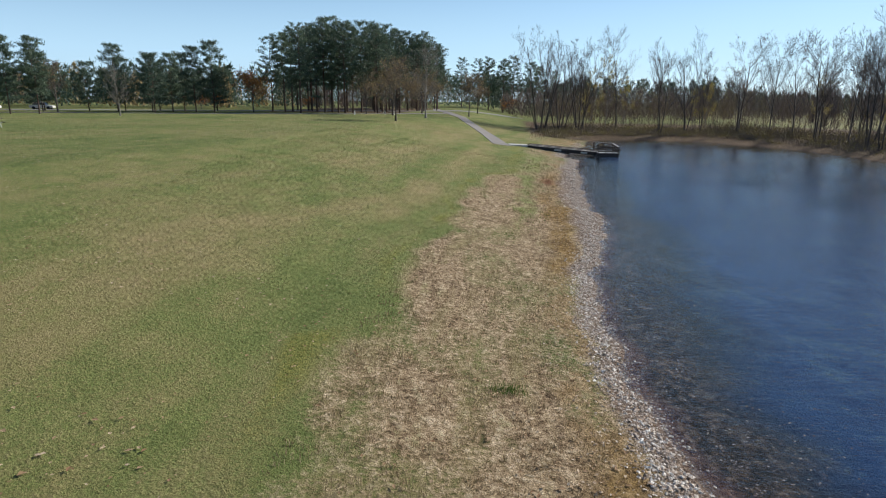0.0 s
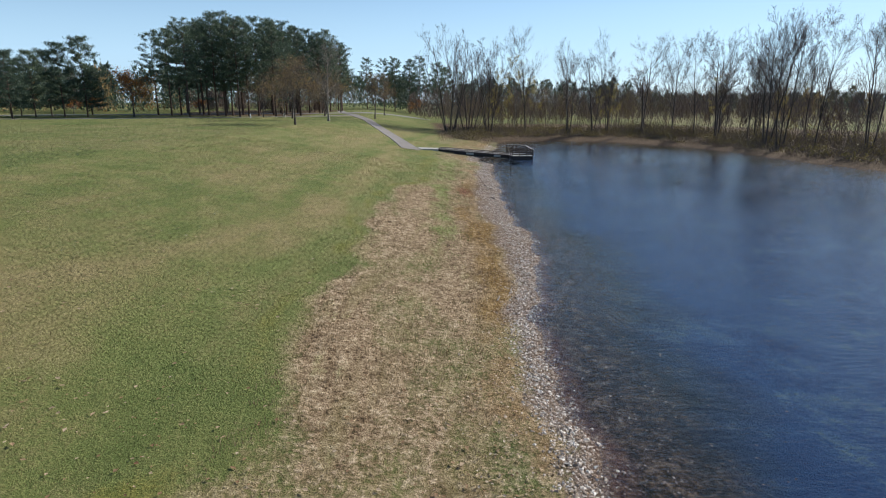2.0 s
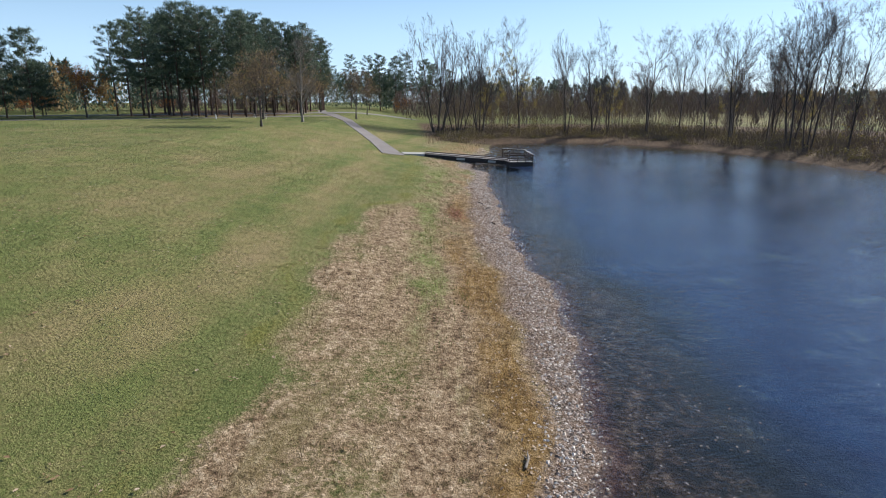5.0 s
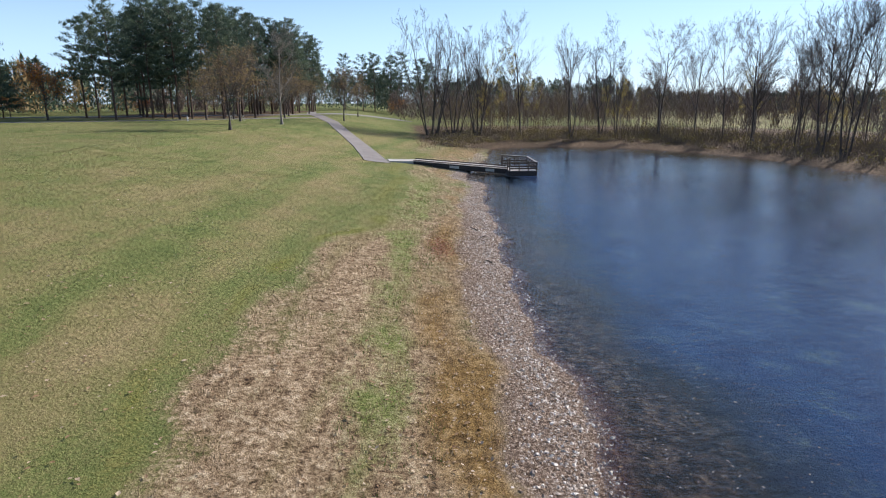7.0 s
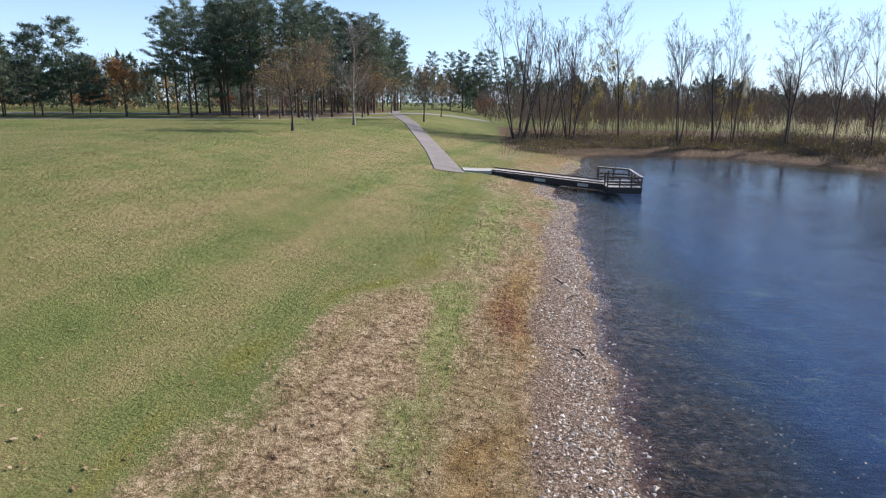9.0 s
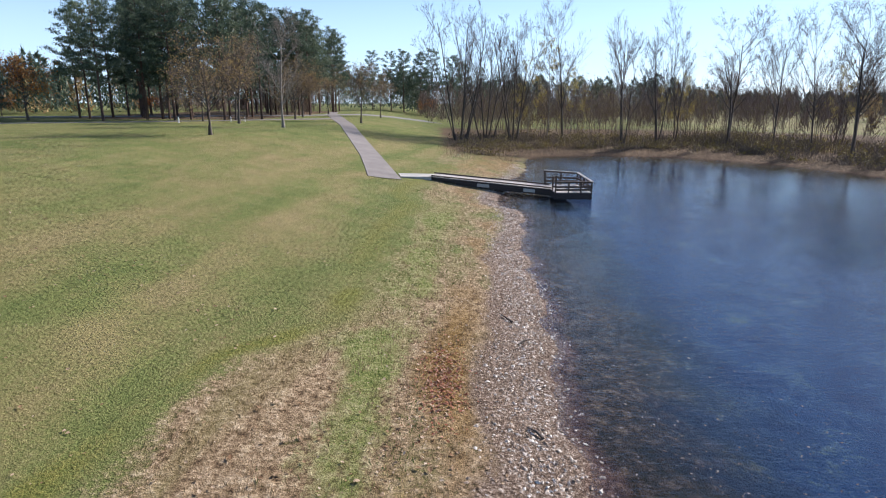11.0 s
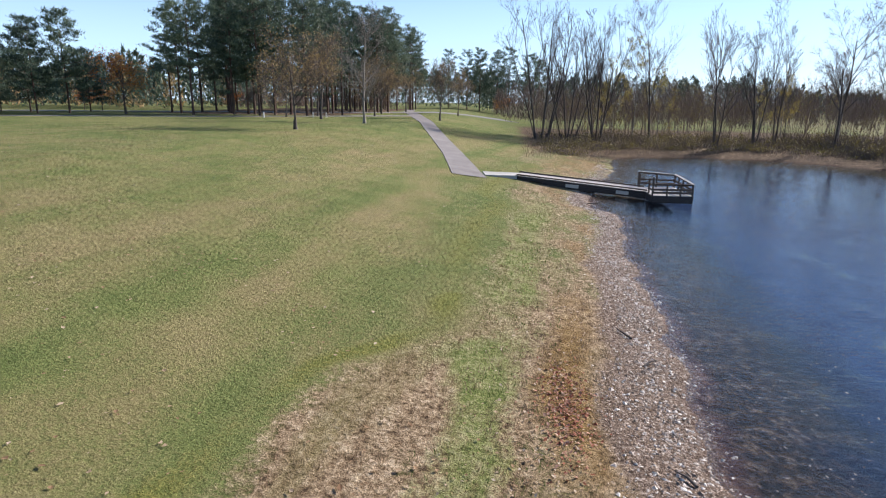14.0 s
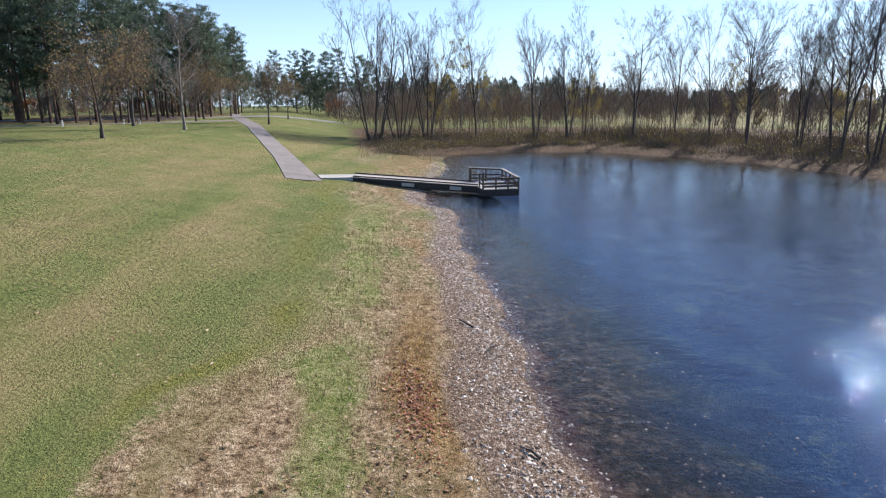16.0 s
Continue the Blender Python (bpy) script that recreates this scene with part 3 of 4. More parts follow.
DRY = step(0.2, 0.7, DD) * (1 - step(edge - 0.8, edge + 0.7, DD)) * (1 - 0.35 * step(50, 60, YY)) * (0.80 + 0.17 * step(22, 32, YY) + 0.6 * V2)
DRY = np.where(bank_weight(XX, YY) > 0.5, np.maximum(DRY, 0.5 * (DD < 9)), DRY)
WEED = step(rust_edge - 0.3, rust_edge + 0.7, DD) * (1 - step(4.2 + V1, 5.7 + V1, DD)) * step(26, 34, YY) * (1 - step(66, 80, YY)) * NEARSIDE * (0.48 + 0.25 * step(44, 49, YY) + 0.9 * V1 + 0.5 * V2)
LUSH = hump(DD, edge + 0.6 + 0.5 * V2, 0.40) * (0.70 + 1.2 * V1) * (YY < 54) + 0.8 * hump(DD, 6.5, 0.85) * step(50, 60, YY)
LUSH = LUSH * NEARSIDE
PARCH = 0.075 * hump(DD, np.interp(YY, (20, 33), (13.8, 10.4)) + 1.2 * V3, np.interp(YY, (20, 33), (1.9, 1.1)))
PARCH += 0.06 * hump(DD, 15.2 + 1.5 * V3, 1.6) * step(32, 42, YY) + 0.06 * hump(XX + 1.5, 0, 4.5) * hump(YY, 83, 9)
PARCH -= 0.012 * hump(DD, np.interp(YY, (20, 33), (9.8, 8.4)), 0.9) + 0.03 * hump(DD, 12.2, 0.7) * step(32, 40, YY) + 0.02 * step(17, 24, DD)
PARCH += 0.08 * V3 + 0.05 * V1 - 0.012
WOOD = np.where(XX > 30, 1.0, step(11, 17, XX - 0.05 * (YY - 110)) * step(100, 112, YY)) * (1 - step(28, 60, DD))
DRY = np.maximum(DRY, 0.22 * (step(128, 140, YY) * step(22, 34, XX) + step(72, 84, XX) * (XX < 400)))
WOOD = np.maximum(WOOD, 0.8 * step(122, 130, YY) * step(-46, -38, XX) * (1 - step(-13, -8, XX - 0.1 * (YY - 140))) * (1 - step(190, 215, YY)))
for key, vals in (("shore", DD), ("dryness", DRY), ("woodland", WOOD), ("gritty", GRIT), ("rusty", RUST), ("weedy", WEED), ("lush", LUSH), ("parched", PARCH)):
    ground.data.attributes.new(key, "FLOAT", "POINT").data.foreach_set("value", np.asarray(vals, np.float32))
tagged(ground, "mown green and straw-coloured lawn sloping to a stony shore", "ground", kind="structure")

wx, wy = axis([(-2, 70, 6.0)]), axis([(-40, 120, 8.0)])
water = new("water", mesh_from("water", [(x, y, 0.0) for y in wy for x in wx],
            [(j * len(wx) + i, j * len(wx) + i + 1, (j + 1) * len(wx) + i + 1, (j + 1) * len(wx) + i) for j in range(len(wy) - 1) for i in range(len(wx) - 1)], M_WATER, True))
tagged(water, "rippled blue pond water reflecting sky and bare trees", "water", kind="structure")
water.visible_shadow = False                 # daylight reaches the bed


def ribbon(name, line, half, mat, label, category, lift=0.03):
    """A paved strip that follows the land."""
    pts = [Vector((x, y)) for x, y in line]
    fine = []
    for a, b in zip(pts, pts[1:]):
        k = max(int((b - a).length / 1.5), 1)
        fine += [a.lerp(b, i / k) for i in range(k)]
    fine.append(pts[-1])
    v, f, cols = [], [], (-1.0, -0.97, -0.33, 0.33, 0.97, 1.0)
    for i, p in enumerate(fine):
        d = (fine[min(i + 1, len(fine) - 1)] - fine[max(i - 1, 0)]).normalized()
        s = Vector((-d.y, d.x))
        for c in cols:
            q = p + s * (half[0] + (half[1] - half[0]) * min(i / 6, 1)) * c
            v.append((q.x, q.y, ground_z(q.x, q.y) + (lift if abs(c) < 0.99 else -0.08)))
    m = len(cols)
    for i in range(len(fine) - 1):
        for c in range(m - 1):
            f.append((i * m + c, i * m + c + 1, (i + 1) * m + c + 1, (i + 1) * m + c))
    return tagged(new(name, mesh_from(name, v, f, mat)), label, category, kind="structure")


ribbon("path", [(6.55, 80.2), (6.0, 85), (5.15, 92), (4.15, 99), (3.05, 107), (1.6, 117), (-0.3, 129), (-2.2, 143), (-4.5, 160), (-6, 185)], (1.32, 1.08), M_PATH, "grey asphalt footpath leading up to the dock", "path", 0.04)
ribbon("side_path", [(-1.2, 134.5), (-8, 128), (-16, 120), (-26, 113), (-38, 107), (-60, 101), (-95, 96)], (1.1, 1.1), M_PATH, "worn asphalt side path across the lawn", "path", 0.05)
ribbon("road", [(-120, 116), (-80, 124), (-55, 133), (-30, 143), (-10, 152), (8, 166), (17, 174)], (3.0, 3.0), M_ROAD, "pale asphalt park road behind the pines", "road", 0.06)

# ---------------------------------------------------------------- the dock


def deck_z(x):
    return 0.93 + (0.47 - 0.93) * min(max((x - 10.2) / (18.1 - 10.2), 0), 1)


def beam(name, a, b, w, h, mat, parent, label=""):
    """A squared timber from a to b."""
    a, b = Vector(a), Vector(b)
    d = b - a
    ob = part(name, box_mesh(name, d.length, w, h, mat, 0.006), parent, label)
    up = Vector((0, 0, 1)) if abs(d.normalized().z) < 0.9 else Vector((0, 1, 0))
    x = d.normalized()
    y = up.cross(x).normalized()
    z = x.cross(y)
    ob.matrix_world = Matrix.Translation((a + b) / 2) @ Matrix((x, y, z)).transposed().to_4x4()
    return ob


def build_dock():
    ramp = tagged(empty_at("dock_ramp", pose(0, 0, 0)), "weathered plank gangway with dark timber sides", "dock")
    f0, f1 = Vector((10.1, 81.7, 0)), Vector((18.5, 77.4, 0))
    wide = Vector((0.40, 2.05, 0))
    run = f1 - f0
    n = 62
    me = box_mesh("plank", run.length / n * 0.93, wide.length, 0.04, M_DECK, 0.006)
    sk = math.atan2(wide.y, wide.x) - math.pi / 2
    for i in range(n):
        c = f0 + run * (i + 0.5) / n + wide / 2
        ob = part("plank", me, ramp)
        ob.matrix_world = pose(c.x, c.y, deck_z(f0.x + run.x * (i + 0.5) / n) + 0.0, 0, 0, math.degrees(math.atan2(run.y, run.x))) @ Matrix.Shear("XY", 3, (0, 0)).to_4x4()
        ob.rotation_euler.z = math.atan2(run.y, run.x) * 0.55 + sk * 0.45
    for s, nm in ((0.0, "stringer"), (0.5, "stringer"), (1.0, "stringer")):
        o = wide * s
        beam(nm, (f0.x + o.x, f0.y + o.y, 0.78), (f1.x + o.x, f1.y + o.y, 0.32), 0.09, 0.24, M_FLOAT, ramp)
    for s in (0.02, 0.98):
        o = wide * s
        beam("kerb_rail", (f0.x + o.x, f0.y + o.y, 1.01), (f1.x + o.x, f1.y + o.y, 0.55), 0.09, 0.09, M_RAIL, ramp)
    o = -wide * 0.025
    beam("side_board", (f0.x + run.x * 0.22 + o.x, f0.y + run.y * 0.22 + o.y, 0.46), (f1.x + o.x, f1.y + o.y, 0.14), 0.05, 0.30, M_FLOAT, ramp)
    for s, ln in ((0.40, 0.95), (0.78, 0.85)):
        a = f0 + run * s - wide * 0.045
        b = a + run.normalized() * ln
        beam("float_panel", (a.x, a.y, 0.66 - 0.46 * s), (b.x, b.y, 0.66 - 0.46 * s - 0.04), 0.04, 0.24, M_SLAB, ramp, "pale grey float panel")
    for s in (0.25, 0.55):
        for k in (0.06, 0.94):
            p = f0 + run * s + wide * k
            beam("post", (p.x, p.y, min(ground_z(p.x, p.y), 0) - 0.3), (p.x, p.y, 0.72 - 0.46 * s), 0.12, 0.12, M_FLOAT, ramp)

    plat = tagged(empty_at("fishing_platform", pose(18.3, 75.6, 0, 0, 0, -4)), "brown railed timber fishing platform over the water", "dock")
    W, L, Z = 2.5, 4.3, 0.45
    base = plat.matrix_world.copy()

    def lb(name, a, b, w, h, mat, label=""):
        return beam(name, base @ Vector(a), base @ Vector(b), w, h, mat, plat, label)
    n = 34
    me = box_mesh("plank", W, L / n * 0.93, 0.04, M_DECK, 0.006)
    for i in range(n):
        ob = part("plank", me, plat)
        ob.matrix_world = base @ pose(W / 2, L * (i + 0.5) / n, Z)
    for y in (0.0, L / 2, L):
        lb("fascia", (-0.03, y, Z - 0.24), (W + 0.03, y, Z - 0.24), 0.07, 0.44, M_FLOAT)
    for x in (0.0, W):
        lb("fascia", (x, 0.04, Z - 0.24), (x, L - 0.04, Z - 0.24), 0.07, 0.43, M_FLOAT)
    for x in (0.6, W - 0.6):
        for y in (0.9, L - 0.9):
            lb("float_drum", (x, y - 0.001, -0.12), (x, y, 0.38), 0.5, 0.5, M_FLOAT)
    low, high = 0.74, 0.98
    # posts: front, right and back sides, and the two at the entry
    for x, y, h in ((0, 0.05, high + 0.22), (W * 0.36, 0.05, low), (W * 0.70, 0.05, low), (W, 0.05, low), (W, L * 0.27, low + 0.03), (W, L * 0.52, low + 0.05), (W, L * 0.76, low + 0.08), (W, L - 0.05, high - 0.08),
                    (W * 0.5, L - 0.05, high), (0, L - 0.05, high + 0.1), (0, 3.9, high), (0, 1.1, high)):
        lb("post", (x, y, Z - 0.1), (x, y, Z + h), 0.10, 0.10, M_RAIL)
    for k in (0.30, 0.56, 1.0):
        lb("rail", (0.05, 0.03, Z + low * k - 0.02), (W + 0.03, 0.03, Z + low * k - 0.02), 0.05, 0.14 if k < 1 else 0.10, M_RAIL)
        lb("rail", (W - 0.02, 0.05, Z + low * k), (W - 0.02, L, Z + (high - 0.08) * k), 0.05, 0.12, M_RAIL)
        lb("rail", (0, L - 0.03, Z + (high + 0.1) * k - 0.04), (W, L - 0.03, Z + (high - 0.1) * k), 0.05, 0.12, M_RAIL)
    for k in (0.35, 0.68):
        lb("rail", (0.02, 0.05, Z + high * k), (0.02, 1.1, Z + high * k), 0.05, 0.12, M_RAIL)
    lb("handrail", (W, 0.0, Z + low + 0.03), (W, L, Z + high - 0.04), 0.19, 0.04, M_DECK, "pale weathered top rail")
    lb("handrail", (-0.05, L - 0.02, Z + high + 0.13), (W + 0.05, L - 0.02, Z + high - 0.05), 0.19, 0.04, M_DECK, "pale weathered top rail")
    lb("handrail", (0, 0.0, Z + high + 0.22), (0.0, 1.15, Z + high + 0.02), 0.19, 0.04, M_DECK, "pale weathered top rail")
    lb("handrail", (0.05, 0.0, Z + low + 0.03), (W + 0.05, 0.0, Z + low + 0.03), 0.16, 0.04, M_RAIL)
    slab = [(7.75, 81.55), (10.15, 81.65), (10.5, 83.6), (7.6, 83.2)]
    v = [(x, y, ground_z(x, y) + 0.07 if i in (0, 3) else 0.93) for i, (x, y) in enumerate(slab)] + [(x, y, 0.3) for x, y in slab]
    pad = new("landing_slab", mesh_from("landing_slab", v, [(0, 1, 2, 3), (0, 4, 5, 1), (1, 5, 6, 2), (2, 6, 7, 3), (3, 7, 4, 0)], M_SLAB))
    tagged(pad, "pale concrete landing slab between path and dock", "slab", kind="structure")


build_dock()


def picnic_table(x, y, turn):
    t = empty_at("picnic_table", pose(x, y, ground_z(x, y), 0, 0, turn))
    for i in range(5):
        o = part("board", box_mesh("board", 2.4, 0.14, 0.045, M_FLOAT), t)
        o.matrix_local = pose(0, -0.3 + 0.15 * i, 0.75)
    for s in (-1, 1):
        for k in (0.66, 0.81):
            o = part("seat_board", box_mesh("seat_board", 2.4, 0.14, 0.045, M_FLOAT), t)
            o.matrix_local = pose(0, s * k, 0.45)
        for e in (-0.85, 0.85):
            sp = Soup()
            sp.tube([Vector((e, s * 0.28, 0.72)), Vector((e, s * 0.55, 0.40)), Vector((e, s * 0.70, 0.0))], [0.03, 0.03, 0.03], 6)
            part("leg", sp.mesh("leg", M_WHITE), t, "pale metal tube leg")
    for e in (-0.85, 0.85):
        o = part("brace", box_mesh("brace", 0.06, 1.7, 0.05, M_WHITE, 0.004), t)
        o.matrix_local = pose(e, 0, 0.405)
    return tagged(t, "dark brown picnic table on the lawn", "table")


picnic_table(-39.2, 49.8, 8)
picnic_table(-12.6, 117.0, 20)


def marker_post(x, y):
    t = empty_at("marker_post", pose(x, y, ground_z(x, y)))
    s = Soup()
    s.tube([Vector((0, 0, -0.2)), Vector((0, 0, 0.62)), Vector((0, 0, 0.66)), Vector((0, 0, 0.67))], [0.085, 0.085, 0.06, 0.0], 10)
    part("post", s.mesh("post", M_WHITE), t)
    tagged(t, "short white marker post at the pine stand", "post")


def parked_car(x, y, turn, paint):
    t = empty_at("parked_car", pose(x, y, ground_z(x, y) + 0.02, 0, 0, turn))

    def hull(name, outline, half, mat, bev):
        bm = bmesh.new()
        f = bm.faces.new([bm.verts.new((px, -half, pz)) for px, pz in outline])
        e = bmesh.ops.extrude_face_region(bm, geom=[f])
        bmesh.ops.translate(bm, vec=(0, 2 * half, 0), verts=[v for v in e["geom"] if isinstance(v, bmesh.types.BMVert)])
        bmesh.ops.recalc_face_normals(bm, faces=bm.faces[:])
        bmesh.ops.bevel(bm, geom=bm.edges[:], offset=bev, segments=2, affect="EDGES")
        me = bpy.data.meshes.new(name)
        bm.to_mesh(me)
        bm.free()
        me.materials.append(mat)
        return part(name, me, t)
    hull("body", ((-2.2, 0.3), (2.2, 0.3), (2.2, 0.75), (1.1, 0.92), (-2.15, 0.95)), 0.88, paint, 0.07)
    hull("cabin", ((-1.7, 0.95), (0.95, 0.92), (0.25, 1.42), (-1.25, 1.45)), 0.76, M_GLASS, 0.06)
    hull("roof", ((-1.3, 1.44), (0.28, 1.42), (0.2, 1.48), (-1.2, 1.50)), 0.70, paint, 0.015)
    for wx_ in (-1.35, 1.35):
        for wy_ in (-0.84, 0.84):
            s = Soup()
            s.tube([Vector((wx_, wy_ - 0.1, 0.32)), Vector((wx_, wy_ - 0.09, 0.32)), Vector((wx_, wy_ + 0.09, 0.32)), Vector((wx_, wy_ + 0.1, 0.32))], [0.0, 0.32, 0.32, 0.0], 14)
            part("wheel", s.mesh("wheel", M_TYRE), t, "black tyre")
    tagged(t, "pale parked car beside the park road", "car")


marker_post(-18.4, 112.0)
parked_car(-95.0, 122.0, 12, M_WHITE)
parked_car(-86.0, 125.5, 14, M_SLAB)

# ---------------------------------------------------------------- trees
PINES = [pine_tree("pine_tree", 11 + i, 17.0, 0.24 + 0.05 * i, 3.5 + 0.4 * (i % 2), "tall dark green pine with a bare lower trunk") for i in range(4)]
LAWN_PINES = [pine_tree("pine_tree", 31 + i, 11.0, 0.12 + 0.06 * i, 3.0, "medium-sized green pine near the lawn edge") for i in range(2)]
rnd = random.Random(5)
stand = [(-40.2, 134, 15.6), (-36.6, 137, 17.8), (-35.5, 150, 19.5), (-32.4, 138, 17.5), (-34.5, 143, 17.5), (-30.2, 133, 16.8), (-29, 144, 18.5), (-37.8, 146, 17), (-26.5, 124, 17.6), (-25.8, 128, 18.4), (-24.0, 125.5, 16.6), (-21.8, 121, 16.7), (-20.9, 125, 16), (-24.1, 136, 18.8),
         (-19.9, 130, 17.9), (-17.5, 133, 17.8), (-20.1, 150, 19.9), (-16, 142, 18.6), (-14.6, 151, 18.6), (-12.1, 154, 18.4), (-35.5, 127, 15.2), (-30, 118.5, 16.0), (-15.5, 122, 16.2), (-11.5, 127, 15.6), (-10.6, 165, 18.3), (-8.3, 175, 17.9), (-5.6, 186, 17.4)]
for x, y, h in stand:
    plant(rnd.choice(PINES), x, y, rnd.uniform(0, 360), h / 17.0, 1.0, "pine stand")
for i in range(24):
    y = rnd.uniform(142, 205)
    x = rnd.uniform(-27 + 0.2 * (y - 142), -9 + 0.10 * (y - 142))
    plant(rnd.choice(PINES), x, y, rnd.uniform(0, 360), rnd.uniform(0.95, 1.12), 1.0, "pine stand")
for x, y, h in [(-66.7, 90, 10.6), (-64.3, 93, 10.8), (-73, 95, 11.4), (-72.6, 106, 9.5), (-62.5, 112, 11.4), (-52.6, 106, 9.8), (-52.2, 112, 9.9), (-49.6, 116, 11.4), (-47.2, 119, 12.6), (-58, 116, 10.5), (-80, 98, 12), (-54, 121, 11),
                (-60.5, 124, 9.5), (-66, 121, 10), (-71, 117, 9), (-77, 113, 10.5), (-84, 108, 10), (-51, 130, 9.0)]:
    plant(rnd.choice(LAWN_PINES), x, y, rnd.uniform(0, 360), h / 11.0, 1.0, "pines along the lawn")
for x, y, h in [(8, 226, 17), (12, 231, 19), (17, 224, 18), (21, 230, 20), (27, 226, 18), (31, 235, 17), (2, 240, 18), (36, 228, 15)]:
    plant(rnd.choice(PINES), x, y, rnd.uniform(0, 360), h / 17.0, 1.0, "distant pines")

BARE = [bare_tree("bare_tree", 51 + i, 16.5, kids=(13, 7, 6, 5), crook=0.12, start=0.30, angle=(18, 42), ratio=0.55, bole=0.68, radius=0.12, thin=0.008, label="tall bare grey tree on the pond bank", bark=M_BARK) for i in range(3)]
FORKED = [bare_tree("bare_tree", 61 + i, 17.0, stems=3, spread=0.13, kids=(9, 6, 6, 5), crook=0.12, start=0.32, angle=(18, 42), ratio=0.48, bole=0.70, radius=0.105, thin=0.008, label="bare many-stemmed tree on the pond bank") for i in range(2)]
CLUMP = [bare_tree("willow_clump", 71 + i, 18.5, stems=6, spread=0.30, kids=(8, 6, 6, 5), crook=0.11, rise=0.45, start=0.28, angle=(18, 42), thin=0.008, ratio=0.40, bole=0.72, radius=0.10, label="dense clump of bare willow stems beside the lawn") for i in range(2)]
BUDDED = bare_tree("bare_tree", 81, 17.0, stems=2, spread=0.14, kids=(11, 7, 6, 6), crook=0.13, start=0.34, angle=(24, 54), thin=0.008, ratio=0.52, bole=0.60, radius=0.14, leaves=M_BUD, leaf_count=1500, leaf_size=0.10, twig=M_TWIGRED, label="bank tree with its last pale brown leaves", leaf_label="sparse pinkish brown leaves and buds")
GOLDEN = bare_tree("slender_tree", 83, 13.0, kids=(13, 5, 4, 3), start=0.3, angle=(30, 60), ratio=0.30, bole=0.88, radius=0.09, leaves=M_YELLOW, leaf_count=2400, leaf_size=0.15, bark=M_PALEBARK, label="slender tree with thin yellow leaves", leaf_label="thin yellow leaves")
for proto, spots in ((CLUMP[0], ((17.2, 122, 1.0), (25.3, 124.5, 0.93))), (CLUMP[1], ((21.0, 123.5, 1.02),)),
                     (BARE[0], ((33, 125, 1.19), (57.2, 103.5, 0.97), (58.6, 76.5, 0.95))), (BARE[1], ((56, 109, 1.02), (58.1, 90, 1.0), (62, 64, 1.0), (27.5, 131, 0.9))),
                     (BARE[2], ((59.6, 100, 0.98), (57.0, 84, 1.02), (61, 52, 1.05), (66, 88, 0.9))), (FORKED[0], ((39.6, 118, 0.97), (56.2, 80, 1.02), (60.5, 70, 0.98))),
                     (FORKED[1], ((43.9, 116.5, 1.08), (47.5, 118.5, 0.9), (63.5, 96, 0.92), (62.5, 58, 1.0))), (BUDDED, ((52.3, 113, 1.03), (56.8, 96.5, 0.95), (59.0, 86.5, 1.05))),
                     (GOLDEN, ((31.7, 129, 1.1), (29.3, 132, 0.9), (48.0, 124, 0.6), (36, 131, 0.8), (49.5, 121, 0.7), (62.5, 106, 0.75), (27, 128, 0.6), (64, 91, 0.6)))):
    for x, y, s in spots:
        plant(proto, x, y, rnd.uniform(0, 360), s * 1.07, 1.0, "trees along the pond bank")
for i in range(12):
    a = rnd.random()
    x, y = (rnd.uniform(24, 56), rnd.uniform(124, 150)) if a < 0.5 else (rnd.uniform(63, 85), rnd.uniform(40, 120))
    plant(rnd.choice(BARE), x, y, rnd.uniform(0, 360), rnd.uniform(0.5, 0.75), 1.0, "trees along the pond bank")

MAPLE = bare_tree("maple_tree", 91, 8.4, kids=(13, 7, 6, 4), start=0.34, angle=(38, 72), ratio=0.66, bole=0.62, crook=0.13, rise=0.30, radius=0.13, leaves=M_RUST, leaf_count=2200, leaf_size=0.13, twig=M_TWIGRED,
                  label="young lawn maple with thin rust-brown leaves", leaf_label="rust-brown leaves")
ASH = bare_tree("ash_tree", 93, 11.6, kids=(20, 8, 6, 4), start=0.20, angle=(32, 62), ratio=0.46, bole=0.78, crook=0.11, rise=0.55, radius=0.15, thin=0.016, bark=M_PALEBARK, twig=M_PALEBARK, label="bare grey ash with dense fine twigs on the lawn")
ROUND = bare_tree("maple_tree", 95, 9.0, kids=(16, 7, 6, 4), start=0.34, angle=(24, 55), ratio=0.56, bole=0.66, crook=0.12, rise=0.5, radius=0.13, leaves=M_RUST, leaf_count=1500, leaf_size=0.12, twig=M_TWIGRED,
                  label="round-headed brown maple beside the path", leaf_label="brown leaves")
FLAME = bare_tree("maple_tree", 97, 8.6, kids=(14, 7, 5, 3), start=0.30, angle=(30, 64), ratio=0.62, bole=0.62, crook=0.12, rise=0.4, radius=0.13, leaves=M_ORANGE, leaf_count=3200, leaf_size=0.19, twig=M_TWIGRED,
                  label="half-bare maple with orange leaves low down", leaf_label="orange leaves")
plant(MAPLE, -8.6, 90, 40, 1.07, 1.0, "lawn trees")
plant(ASH, -5.0, 106, 10, 1.12, 1.0, "lawn trees")
plant(ROUND, 2.9, 127, 0, 1.0, 1.0, "lawn trees")
plant(FLAME, -39.5, 119, 0, 1.0, 1.0, "lawn trees")
plant(ROUND, -68.0, 103, 70, 1.0, 1.0, "lawn trees")
plant(ASH, -48.3, 87, 200, 0.62, 1.0, "lawn trees")
for x, y, s in ((-11.5, 113, 1.1), (-7, 129, 1.05), (-14, 122, 1.0), (-7.5, 141, 1.1), (-9, 152, 1.15), (5.5, 152, 1.0), (-5, 160, 1.1), (-17, 117, 0.9)):
    plant(rnd.choice((MAPLE, ROUND)), x, y, rnd.uniform(0, 360), s, 1.1, "lawn trees")
